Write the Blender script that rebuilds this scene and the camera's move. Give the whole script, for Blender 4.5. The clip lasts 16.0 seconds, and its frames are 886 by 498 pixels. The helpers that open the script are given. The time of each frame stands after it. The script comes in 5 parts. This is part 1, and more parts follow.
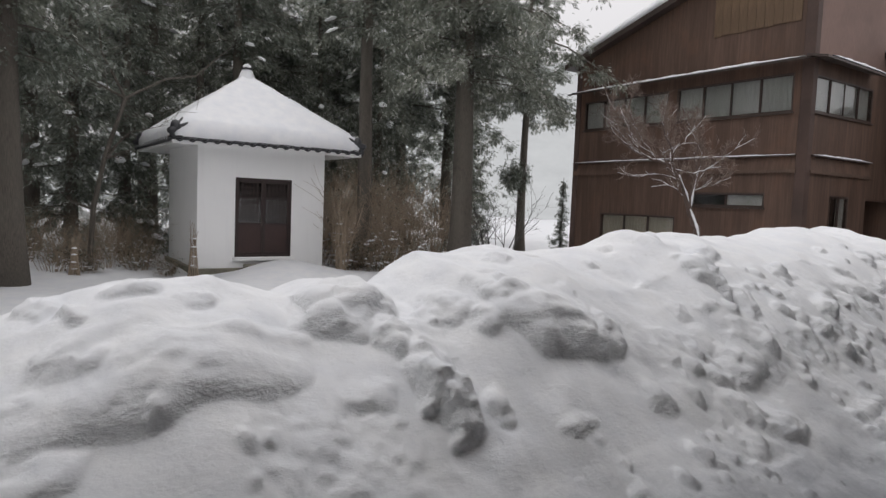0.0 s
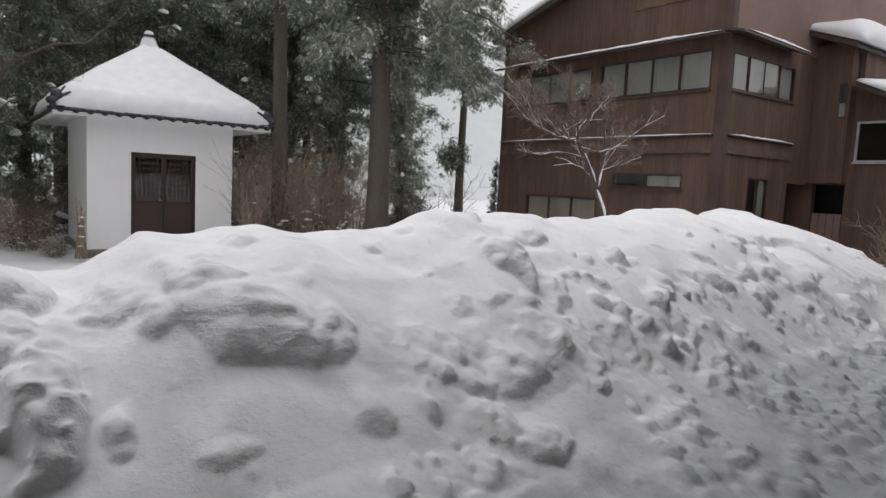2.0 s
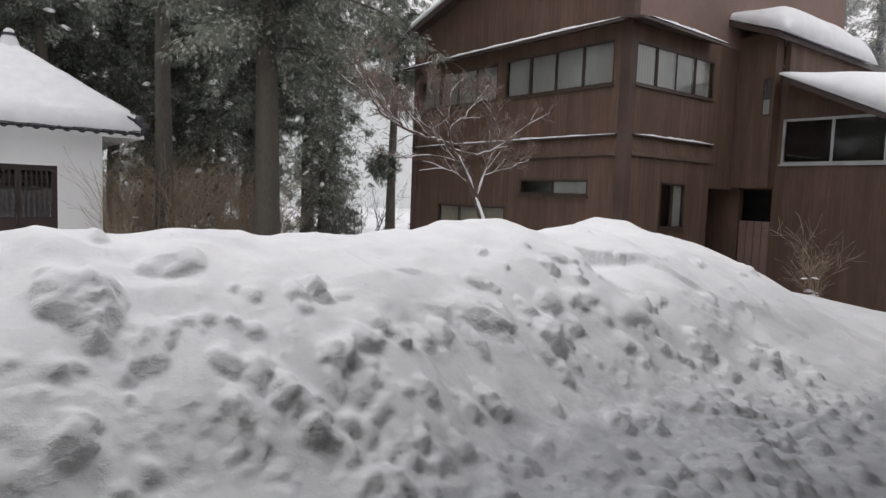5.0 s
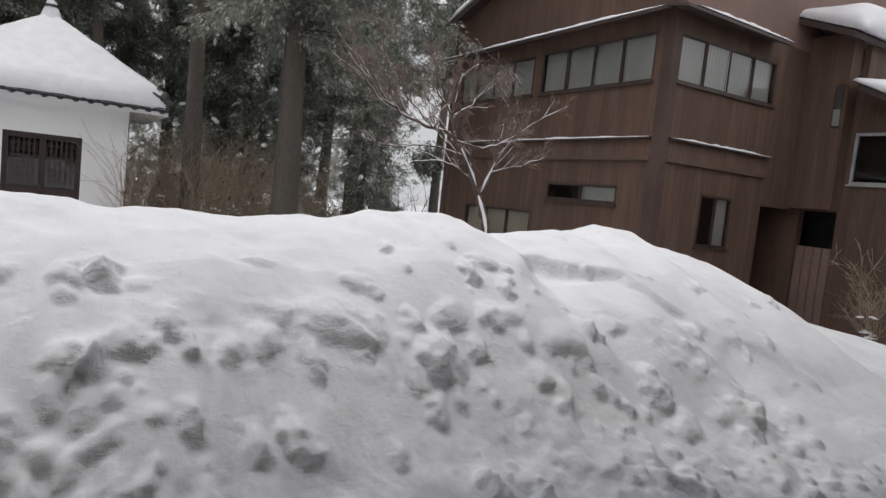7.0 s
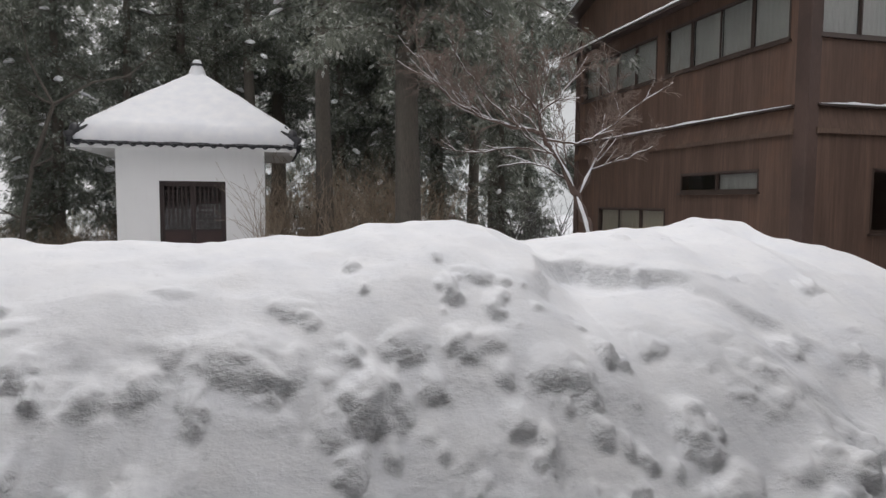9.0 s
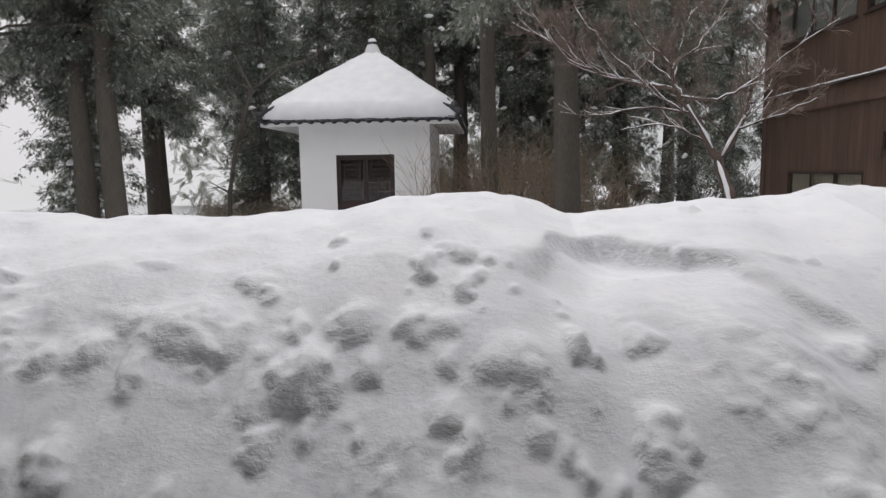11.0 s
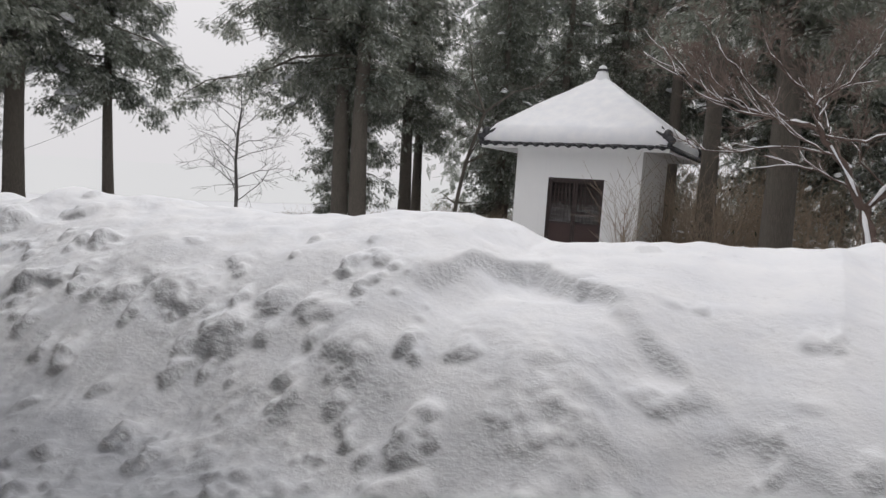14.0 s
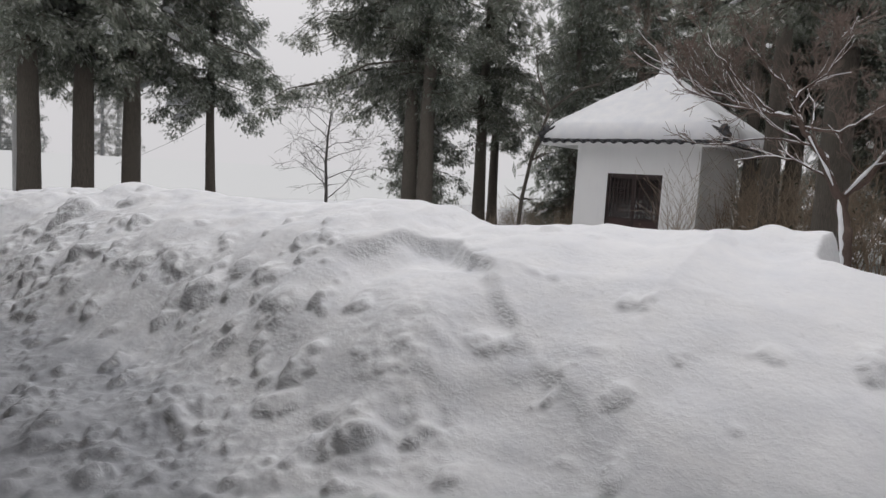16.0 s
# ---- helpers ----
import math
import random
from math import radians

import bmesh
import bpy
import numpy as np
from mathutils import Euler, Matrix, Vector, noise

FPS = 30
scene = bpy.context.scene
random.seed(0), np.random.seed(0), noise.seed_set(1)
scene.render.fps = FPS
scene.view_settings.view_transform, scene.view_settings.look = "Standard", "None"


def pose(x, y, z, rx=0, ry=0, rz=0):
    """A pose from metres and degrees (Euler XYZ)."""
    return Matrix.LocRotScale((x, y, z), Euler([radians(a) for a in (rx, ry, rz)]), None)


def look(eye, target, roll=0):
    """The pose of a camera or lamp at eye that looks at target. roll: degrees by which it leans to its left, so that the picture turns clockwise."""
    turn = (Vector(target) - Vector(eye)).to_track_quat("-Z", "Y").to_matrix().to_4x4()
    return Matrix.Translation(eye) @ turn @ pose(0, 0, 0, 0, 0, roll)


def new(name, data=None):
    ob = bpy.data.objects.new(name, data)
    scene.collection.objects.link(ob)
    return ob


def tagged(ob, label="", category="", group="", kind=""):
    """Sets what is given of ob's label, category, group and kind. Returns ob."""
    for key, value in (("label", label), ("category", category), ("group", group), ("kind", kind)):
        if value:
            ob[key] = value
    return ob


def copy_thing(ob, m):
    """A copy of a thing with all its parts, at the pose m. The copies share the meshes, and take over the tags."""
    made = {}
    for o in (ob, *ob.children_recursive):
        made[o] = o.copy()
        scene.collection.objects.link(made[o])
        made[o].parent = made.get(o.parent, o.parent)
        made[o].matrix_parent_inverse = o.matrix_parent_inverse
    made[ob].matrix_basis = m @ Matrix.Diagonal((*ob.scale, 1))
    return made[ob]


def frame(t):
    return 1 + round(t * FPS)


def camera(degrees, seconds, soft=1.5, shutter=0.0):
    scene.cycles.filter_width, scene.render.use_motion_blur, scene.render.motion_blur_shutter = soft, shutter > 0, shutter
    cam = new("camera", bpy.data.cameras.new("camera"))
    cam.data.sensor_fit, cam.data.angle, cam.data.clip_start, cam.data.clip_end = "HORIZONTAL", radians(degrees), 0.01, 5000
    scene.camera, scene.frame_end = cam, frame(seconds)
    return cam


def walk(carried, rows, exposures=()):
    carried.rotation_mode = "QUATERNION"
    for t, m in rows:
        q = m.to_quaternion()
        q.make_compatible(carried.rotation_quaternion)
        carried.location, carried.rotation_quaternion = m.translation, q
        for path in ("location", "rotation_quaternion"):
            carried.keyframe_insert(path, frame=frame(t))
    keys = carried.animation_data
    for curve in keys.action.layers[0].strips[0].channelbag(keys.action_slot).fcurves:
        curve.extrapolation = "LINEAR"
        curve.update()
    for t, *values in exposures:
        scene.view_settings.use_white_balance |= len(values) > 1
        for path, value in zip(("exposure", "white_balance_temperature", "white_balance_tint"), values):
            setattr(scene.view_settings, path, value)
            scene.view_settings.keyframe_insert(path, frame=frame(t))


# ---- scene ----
cam = camera(68.2, 16.0, soft=1.42)
METRES, EYE, TILT, LEAN, TURN = 13.0, 1.65, 0.0, 0.0, -34.2
PATH = [
    (0, (-0.055, -0.298, 1.714), (1.055, 1.359, 1.573), 2.3),
    (0.5, (0.363, -0.32, 1.69), (1.488, 1.326, 1.535), 2.4),
    (1, (0.792, -0.383, 1.725), (1.96, 1.231, 1.551), 1.0),
    (1.5, (1.256, -0.468, 1.741), (2.435, 1.137, 1.556), 2.5),
    (2, (1.698, -0.53, 1.726), (2.877, 1.073, 1.532), 2.8),
    (2.5, (2.19, -0.521, 1.753), (3.391, 1.066, 1.558), 1.0),
    (3, (2.651, -0.535, 1.734), (3.868, 1.04, 1.54), 1.1),
    (3.5, (3.118, -0.528, 1.754), (4.285, 1.085, 1.564), 1.7),
    (4, (3.621, -0.498, 1.771), (4.787, 1.116, 1.586), 3.0),
    (4.5, (4.121, -0.499, 1.765), (5.348, 1.071, 1.586), 3.1),
    (5, (4.583, -0.529, 1.78), (5.792, 1.056, 1.621), 2.1),
    (5.2, (4.764, -0.533, 1.774), (5.978, 1.048, 1.611), 1.7),
    (7.3, (6.565, -0.36, 1.733), (7.558, 1.368, 1.57), 5.7),
    (7.5, (6.767, -0.318, 1.745), (7.728, 1.428, 1.582), 3.6),
    (8, (7.136, -0.281, 1.741), (7.944, 1.542, 1.586), 3.3),
    (8.5, (7.47, -0.268, 1.753), (8.081, 1.631, 1.61), 1.3),
    (9, (7.847, -0.184, 1.716), (8.358, 1.744, 1.57), 0.4),
    (9.2, (7.989, -0.165, 1.723), (8.455, 1.773, 1.554), -0.3),
    (11.3, (9.437, -0.051, 1.729), (9.2, 1.92, 1.486), 0.9),
    (11.5, (9.593, -0.069, 1.734), (9.283, 1.892, 1.489), 2.2),
    (12, (9.963, -0.095, 1.763), (9.414, 1.812, 1.513), 1.2),
    (12.5, (10.381, -0.043, 1.747), (9.671, 1.81, 1.502), 0.2),
    (13, (10.762, -0.024, 1.757), (10.007, 1.811, 1.507), 0.8),
    (13.5, (11.159, -0.089, 1.792), (10.279, 1.693, 1.562), 2.6),
    (14, (11.538, -0.082, 1.789), (10.591, 1.669, 1.592), 3.7),
    (14.5, (11.958, -0.102, 1.805), (10.913, 1.59, 1.603), 2.4),
    (15, (12.415, -0.153, 1.818), (11.279, 1.481, 1.618), 2.4),
    (15.5, (12.77, -0.128, 1.821), (11.596, 1.478, 1.616), 3.0),
    (16, (13.202, -0.083, 1.799), (11.979, 1.484, 1.581), 3.2),
]
walk(cam, [(t, look(eye, target, roll)) for t, eye, target, roll in PATH], exposures=[(0, 0.17), (3, 0.24), (5, 0.25), (9, 0.22), (12.5, 0.20), (14.5, 0.16), (15, 0.04), (16, 0.01)])

# ---------------------------------------------------------------- world and light
world = bpy.data.worlds.new("overcast_sky")
scene.world = world
world.use_nodes = True
wn, wl = world.node_tree.nodes, world.node_tree.links
wn.clear()
w_out = wn.new("ShaderNodeOutputWorld")
w_bg = wn.new("ShaderNodeBackground")
w_sky = wn.new("ShaderNodeTexSky")
w_sky.sky_type, w_sky.sun_disc = "NISHITA", False
w_sky.sun_elevation, w_sky.sun_rotation = radians(71), radians(-32)
w_sky.air_density, w_sky.dust_density, w_sky.ozone_density = 1.0, 6.0, 1.0
w_grey = wn.new("ShaderNodeHueSaturation")
w_grey.inputs["Saturation"].default_value = 0.12
w_grey.inputs["Value"].default_value = 0.06
w_mix = wn.new("ShaderNodeMixRGB")
w_mix.inputs["Fac"].default_value = 0.92
w_mix.inputs["Color2"].default_value = (0.915, 0.897, 0.922, 1)
wl.new(w_sky.outputs[0], w_grey.inputs["Color"])
wl.new(w_grey.outputs[0], w_mix.inputs["Color1"])
# an overcast sky is brighter overhead than at the horizon
w_tc = wn.new("ShaderNodeTexCoord")
w_sep = wn.new("ShaderNodeSeparateXYZ")
wl.new(w_tc.outputs["Generated"], w_sep.inputs[0])
w_up = wn.new("ShaderNodeMapRange")
w_up.inputs["To Min"].default_value, w_up.inputs["To Max"].default_value = 0.76, 1.22
w_up.interpolation_type = "SMOOTHSTEP"
wl.new(w_sep.outputs["Z"], w_up.inputs["Value"])
w_mul = wn.new("ShaderNodeMixRGB")
w_mul.blend_type = "MULTIPLY"
w_mul.inputs["Fac"].default_value = 1.0
wl.new(w_mix.outputs[0], w_mul.inputs["Color1"])
wl.new(w_up.outputs[0], w_mul.inputs["Color2"])
wl.new(w_mul.outputs[0], w_bg.inputs["Color"])
w_bg.inputs["Strength"].default_value = 1.0
wl.new(w_bg.outputs[0], w_out.inputs[0])

sun = new("sun", bpy.data.lights.new("sun", "SUN"))
sun.data.energy, sun.data.angle, sun.data.color = 0.6, radians(60), (1.0, 0.985, 0.96)
sun.matrix_world = look((-14, 22, 76), (0, 0, 0))

# ---------------------------------------------------------------- materials


def material(name, rough=0.8, metal=0.0):
    m = bpy.data.materials.new(name)
    m.use_nodes = True
    nt = m.node_tree
    b = nt.nodes["Principled BSDF"]
    b.inputs["Roughness"].default_value = rough
    b.inputs["Metallic"].default_value = metal
    return m, nt, b


def coords(nt, scale=(1, 1, 1), source="Object"):
    tc = nt.nodes.new("ShaderNodeTexCoord")
    mp = nt.nodes.new("ShaderNodeMapping")
    mp.inputs["Scale"].default_value = scale
    nt.links.new(tc.outputs[source], mp.inputs[0])
    return mp.outputs[0]


def noise_of(nt, vec, scale, detail=4, rough=0.55):
    n = nt.nodes.new("ShaderNodeTexNoise")
    n.inputs["Scale"].default_value = scale
    n.inputs["Detail"].default_value = detail
    n.inputs["Roughness"].default_value = rough
    nt.links.new(vec, n.inputs["Vector"])
    return n.outputs["Fac"]


def ramp_of(nt, fac, stops):
    r = nt.nodes.new("ShaderNodeValToRGB")
    el = r.color_ramp.elements
    while len(el) < len(stops):
        el.new(0.5)
    for e, (p, c) in zip(el, stops):
        e.position, e.color = p, (*c, 1)
    nt.links.new(fac, r.inputs[0])
    return r.outputs[0]


def blend(nt, fac, a, b, kind="MIX"):
    m = nt.nodes.new("ShaderNodeMixRGB")
    m.blend_type = kind
    for sock, v in zip(m.inputs, (fac, a, b)):
        if isinstance(v, bpy.types.NodeSocket):
            nt.links.new(v, sock)
        elif isinstance(v, (int, float)):
            sock.default_value = v
        else:
            sock.default_value = (*v, 1)
    return m.outputs[0]


def bump_of(nt, b, height, strength, dist, prev=None):
    n = nt.nodes.new("ShaderNodeBump")
    n.inputs["Strength"].default_value = strength
    n.inputs["Distance"].default_value = dist
    nt.links.new(height, n.inputs["Height"])
    if prev is not None:
        nt.links.new(prev, n.inputs["Normal"])
    nt.links.new(n.outputs[0], b.inputs["Normal"])
    return n.outputs[0]


def grain(name, dark, light, scale=(1, 1, 1), size=4.0, rough=0.8, bump=0.3, dist=0.004, metal=0.0, stain=None):
    """A surface with fine grain and broad stains."""
    m, nt, b = material(name, rough, metal)
    v = coords(nt, scale)
    fine = noise_of(nt, v, size * 5, 6, 0.65)
    col = ramp_of(nt, fine, [(0.3, dark), (0.7, light)])
    broad = noise_of(nt, coords(nt), size * 0.35, 3)
    col = blend(nt, ramp_of(nt, broad, [(0.4, (0, 0, 0)), (0.75, (0.6, 0.6, 0.6))]), col, stain or tuple(0.6 * c for c in dark))
    nt.links.new(col, b.inputs["Base Color"])
    bump_of(nt, b, fine, bump, dist)
    return m


def snow_material(name, relief=1.0, dirt=0.0, size=1.0, white=1.0, low_grey=None, crust_shaded=False):
    m, nt, b = material(name, 0.62)
    v = coords(nt, (size, size, size))
    big = noise_of(nt, v, 3.2, 4, 0.55)
    crust = noise_of(nt, coords(nt, (size, size, 1.7 * size)), 17.0, 6, 0.68)
    fine = noise_of(nt, v, 70.0, 4, 0.7)
    col = ramp_of(nt, big, [(0.25, (0.79 * white, 0.805 * white, 0.845 * white)), (0.7, (0.90 * white, 0.90 * white, 0.91 * white))])
    if dirt:
        spots = noise_of(nt, v, 9.0, 8, 0.75)
        mask = ramp_of(nt, spots, [(0.60, (0, 0, 0)), (0.74, (dirt, dirt, dirt))])
        col = blend(nt, mask, col, (0.42, 0.42, 0.42))
    if low_grey:
        # ragged grey patches, thickening towards the foot of the bank
        at, deep = low_grey
        tc, sep, far = nt.nodes.new("ShaderNodeTexCoord"), nt.nodes.new("ShaderNodeSeparateXYZ"), nt.nodes.new("ShaderNodeMapRange")
        nt.links.new(tc.outputs["Object"], sep.inputs[0])
        # they reach higher along the middle stretch
        mid = ramp_of(nt, blend(nt, 1.0, sep.outputs["X"], (0.0625, 0.0625, 0.0625), "MULTIPLY"), [(0.34, (0, 0, 0)), (0.46, (1, 1, 1)), (0.56, (1, 1, 1)), (0.66, (0, 0, 0))])
        y_low = nt.nodes.new("ShaderNodeMath")
        y_low.operation, y_low.inputs[1].default_value = "MULTIPLY_ADD", -0.6
        nt.links.new(mid, y_low.inputs[0])
        nt.links.new(sep.outputs["Y"], y_low.inputs[2])
        nt.links.new(y_low.outputs[0], far.inputs["Value"])
        far.inputs["From Min"].default_value, far.inputs["From Max"].default_value = at + 0.45, at - 0.45
        patch = blend(nt, 0.55, far.outputs[0], noise_of(nt, v, 4.5, 7, 0.72))
        mask = ramp_of(nt, patch, [(0.36, (0, 0, 0)), (0.62, (deep, deep, deep))])
        col = blend(nt, mask, col, (0.365, 0.38, 0.415))
    b.inputs["Specular IOR Level"].default_value = 0.25
    n1 = bump_of(nt, b, crust, 0.22 * relief, 0.04)
    n2 = bump_of(nt, b, fine, 0.2 * relief, 0.008, n1)
    if crust_shaded:
        # fresh snow on flatter parts; old wrinkled steep faces greyed to deepen their shade
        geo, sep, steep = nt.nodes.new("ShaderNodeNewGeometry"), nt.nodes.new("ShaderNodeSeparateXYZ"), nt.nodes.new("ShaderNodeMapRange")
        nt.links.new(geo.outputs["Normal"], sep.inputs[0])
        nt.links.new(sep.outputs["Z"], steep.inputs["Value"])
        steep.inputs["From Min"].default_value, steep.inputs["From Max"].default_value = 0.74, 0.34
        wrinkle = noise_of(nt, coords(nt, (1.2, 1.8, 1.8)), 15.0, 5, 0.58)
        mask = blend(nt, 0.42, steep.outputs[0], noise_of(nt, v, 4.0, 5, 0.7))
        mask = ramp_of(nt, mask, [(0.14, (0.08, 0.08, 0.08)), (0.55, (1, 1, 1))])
        old_shaded = ramp_of(nt, wrinkle, [(0.3, (0.74, 0.75, 0.765)), (0.7, (0.85, 0.86, 0.875))])
        col = blend(nt, mask, col, old_shaded)
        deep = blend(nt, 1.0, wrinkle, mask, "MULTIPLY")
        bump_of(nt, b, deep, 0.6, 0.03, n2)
    nt.links.new(col, b.inputs["Base Color"])
    return m


SNOW = snow_material("bank_snow", 0.7, 0.5, white=0.95, low_grey=(1.75, 0.9), crust_shaded=True)
SOFT_SNOW = snow_material("fresh_snow", 0.25, white=0.95)
YARD_SNOW = snow_material("yard_snow", 0.5, 0.15, 1.0, 0.76)


def plaster_material():
    m, nt, b = material("white_plaster", 0.75)
    v = coords(nt)
    broad = noise_of(nt, v, 0.9, 4)
    streak = noise_of(nt, coords(nt, (6, 6, 0.5)), 2.0, 5)
    col = ramp_of(nt, broad, [(0.3, (0.85, 0.85, 0.845)), (0.7, (0.89, 0.89, 0.88))])
    col = blend(nt, ramp_of(nt, streak, [(0.5, (0, 0, 0)), (0.8, (0.07, 0.07, 0.07))]), col, (0.5, 0.5, 0.49))
    nt.links.new(col, b.inputs["Base Color"])
    bump_of(nt, b, noise_of(nt, v, 30, 5), 0.15, 0.004)
    return m


PLASTER = plaster_material()


def boards_material(name, dark, light, along="z"):
    """Weathered vertical boards: each board its own tone, long streaks, faint stains."""
    m, nt, b = material(name, 0.72)
    tc = nt.nodes.new("ShaderNodeTexCoord")
    sep = nt.nodes.new("ShaderNodeSeparateXYZ")
    nt.links.new(tc.outputs["Object"], sep.inputs[0])
    add = nt.nodes.new("ShaderNodeMath")
    nt.links.new(sep.outputs[0], add.inputs[0])
    nt.links.new(sep.outputs[1], add.inputs[1])
    width = nt.nodes.new("ShaderNodeMath")
    width.operation = "MULTIPLY"
    width.inputs[1].default_value = 1 / 0.16
    nt.links.new(add.outputs[0], width.inputs[0])
    low = nt.nodes.new("ShaderNodeMath")
    low.operation = "FLOOR"
    nt.links.new(width.outputs[0], low.inputs[0])
    rnd = nt.nodes.new("ShaderNodeTexWhiteNoise")
    rnd.noise_dimensions = "1D"
    nt.links.new(low.outputs[0], rnd.inputs["W"])
    frac = nt.nodes.new("ShaderNodeMath")
    frac.operation = "FRACT"
    nt.links.new(width.outputs[0], frac.inputs[0])
    joint = ramp_of(nt, frac.outputs[0], [(0.0, (0.0, 0.0, 0.0)), (0.07, (1, 1, 1))])
    streak = noise_of(nt, coords(nt, (9, 9, 0.35)), 2.2, 6, 0.65)
    fine = noise_of(nt, coords(nt, (40, 40, 1.5)), 2.0, 5, 0.7)
    col = ramp_of(nt, streak, [(0.28, dark), (0.75, light)])
    tone = ramp_of(nt, rnd.outputs["Value"], [(0.0, (0.94, 0.94, 0.94)), (1.0, (1.05, 1.05, 1.05))])
    col = blend(nt, 1.0, col, tone, "MULTIPLY")
    # wet dark runs, rusty patches and bleached streaks
    wet = noise_of(nt, coords(nt, (2.6, 2.6, 0.30)), 1.1, 6, 0.7)
    col = blend(nt, ramp_of(nt, wet, [(0.42, (0.55, 0.55, 0.55)), (0.62, (0, 0, 0))]), col, tuple(0.62 * c for c in dark))
    rust = noise_of(nt, coords(nt, (0.9, 0.9, 0.6)), 1.4, 6, 0.68)
    col = blend(nt, ramp_of(nt, rust, [(0.52, (0, 0, 0)), (0.74, (0.5, 0.5, 0.5))]), col, (1.05 * light[0], 0.86 * light[1], 0.72 * light[2]))
    pale = noise_of(nt, coords(nt, (14, 14, 0.22)), 1.3, 5, 0.7)
    col = blend(nt, ramp_of(nt, pale, [(0.62, (0, 0, 0)), (0.85, (0.45, 0.45, 0.45))]), col, tuple(min(1, 1.7 * c) for c in light))
    col = blend(nt, 0.16, col, blend(nt, 1.0, col, joint, "MULTIPLY"))
    nt.links.new(col, b.inputs["Base Color"])
    n1 = bump_of(nt, b, fine, 0.25, 0.004)
    bump_of(nt, b, joint, 0.3, 0.005, n1)
    return m


BROWN = boards_material("brown_boards", (0.098, 0.058, 0.041), (0.170, 0.104, 0.075))
BROWN_TRIM = grain("brown_trim", (0.066, 0.040, 0.032), (0.115, 0.072, 0.057), (8, 8, 0.6), 3, 0.65)
PINKISH = grain("faded_brown_panel", (0.20, 0.13, 0.108), (0.27, 0.18, 0.15), (4, 4, 0.5), 2, 0.75)
YELLOW_WOOD = grain("yellowed_wood", (0.115, 0.072, 0.042), (0.21, 0.135, 0.078), (10, 10, 0.5), 2.5, 0.7)
DARK_WOOD = grain("dark_lattice_wood", (0.022, 0.013, 0.012), (0.045, 0.026, 0.022), (6, 6, 0.6), 3, 0.55)
WORN_SKIRT = grain("worn_skirt_edge", (0.085, 0.052, 0.038), (0.16, 0.105, 0.075), (6, 6, 0.8), 3, 0.7)
RED_WOOD = grain("red_brown_panel", (0.034, 0.016, 0.014), (0.056, 0.027, 0.023), (7, 7, 0.5), 3, 0.5)
TILE = grain("glazed_roof_tile", (0.025, 0.026, 0.03), (0.07, 0.07, 0.075), (1, 1, 1), 6, 0.35)
STONE = grain("plinth_stone", (0.13, 0.125, 0.09), (0.30, 0.28, 0.22), (1, 1, 1), 5, 0.85, 0.5, 0.01)
METAL = grain("dark_sheet_metal", (0.05, 0.035, 0.03), (0.09, 0.065, 0.055), (1, 1, 1), 4, 0.45, 0.15)
ALU = grain("aluminium_frame", (0.50, 0.51, 0.52), (0.66, 0.67, 0.68), (1, 1, 1), 8, 0.4, 0.1, 0.002, 0.6)
DARK_FRAME = grain("brown_window_frame", (0.050, 0.034, 0.027), (0.088, 0.060, 0.049), (1, 1, 1), 8, 0.45, 0.1)
CURTAIN = grain("pale_curtain", (0.41, 0.395, 0.36), (0.56, 0.54, 0.50), (14, 14, 0.3), 2, 0.9, 0.6, 0.02)
CREAM_CURTAIN = grain("cream_curtain", (0.42, 0.36, 0.28), (0.58, 0.52, 0.42), (14, 14, 0.3), 2, 0.9, 0.6, 0.02)
# near-black, holding the shade of rooms and porch in its colour
ROOM_SHADE = grain("room_shade", (0.03, 0.03, 0.03), (0.06, 0.058, 0.055), (1, 1, 1), 1, 0.9)
BARK = grain("cedar_bark", (0.040, 0.034, 0.029), (0.215, 0.186, 0.156), (9, 9, 0.35), 4, 0.9, 1.0, 0.03, 0.0, (0.135, 0.125, 0.103))
TWIG = grain("brown_twig", (0.24, 0.185, 0.135), (0.43, 0.345, 0.26), (1, 1, 1), 8, 0.85, 0.4)
MAPLE_TWIG = grain("maple_twig", (0.15, 0.11, 0.092), (0.29, 0.225, 0.19), (3, 3, 1), 8, 0.85, 0.6)
MAPLE_BARK = grain("maple_bark", (0.075, 0.050, 0.041), (0.165, 0.118, 0.097), (3, 3, 1), 8, 0.85, 0.6)
GREY_BARK = grain("grey_bark", (0.10, 0.095, 0.09), (0.20, 0.19, 0.18), (3, 3, 1), 6, 0.9, 0.6)
# bark of the far cedars, with distance haze mixed into its colour
HAZED_BARK = grain("hazed_bark", (0.26, 0.265, 0.27), (0.42, 0.43, 0.44), (5, 5, 0.5), 4, 0.9, 0.6)
CONCRETE = grain("pole_concrete", (0.36, 0.36, 0.36), (0.5, 0.5, 0.49), (1, 1, 1), 4, 0.85)
CABLE = grain("black_cable", (0.02, 0.02, 0.02), (0.04, 0.04, 0.04), (1, 1, 1), 4, 0.6)
ROAD = grain("dark_road", (0.05, 0.05, 0.052), (0.16, 0.16, 0.165), (1, 1, 1), 2, 0.5, 0.4, 0.01)


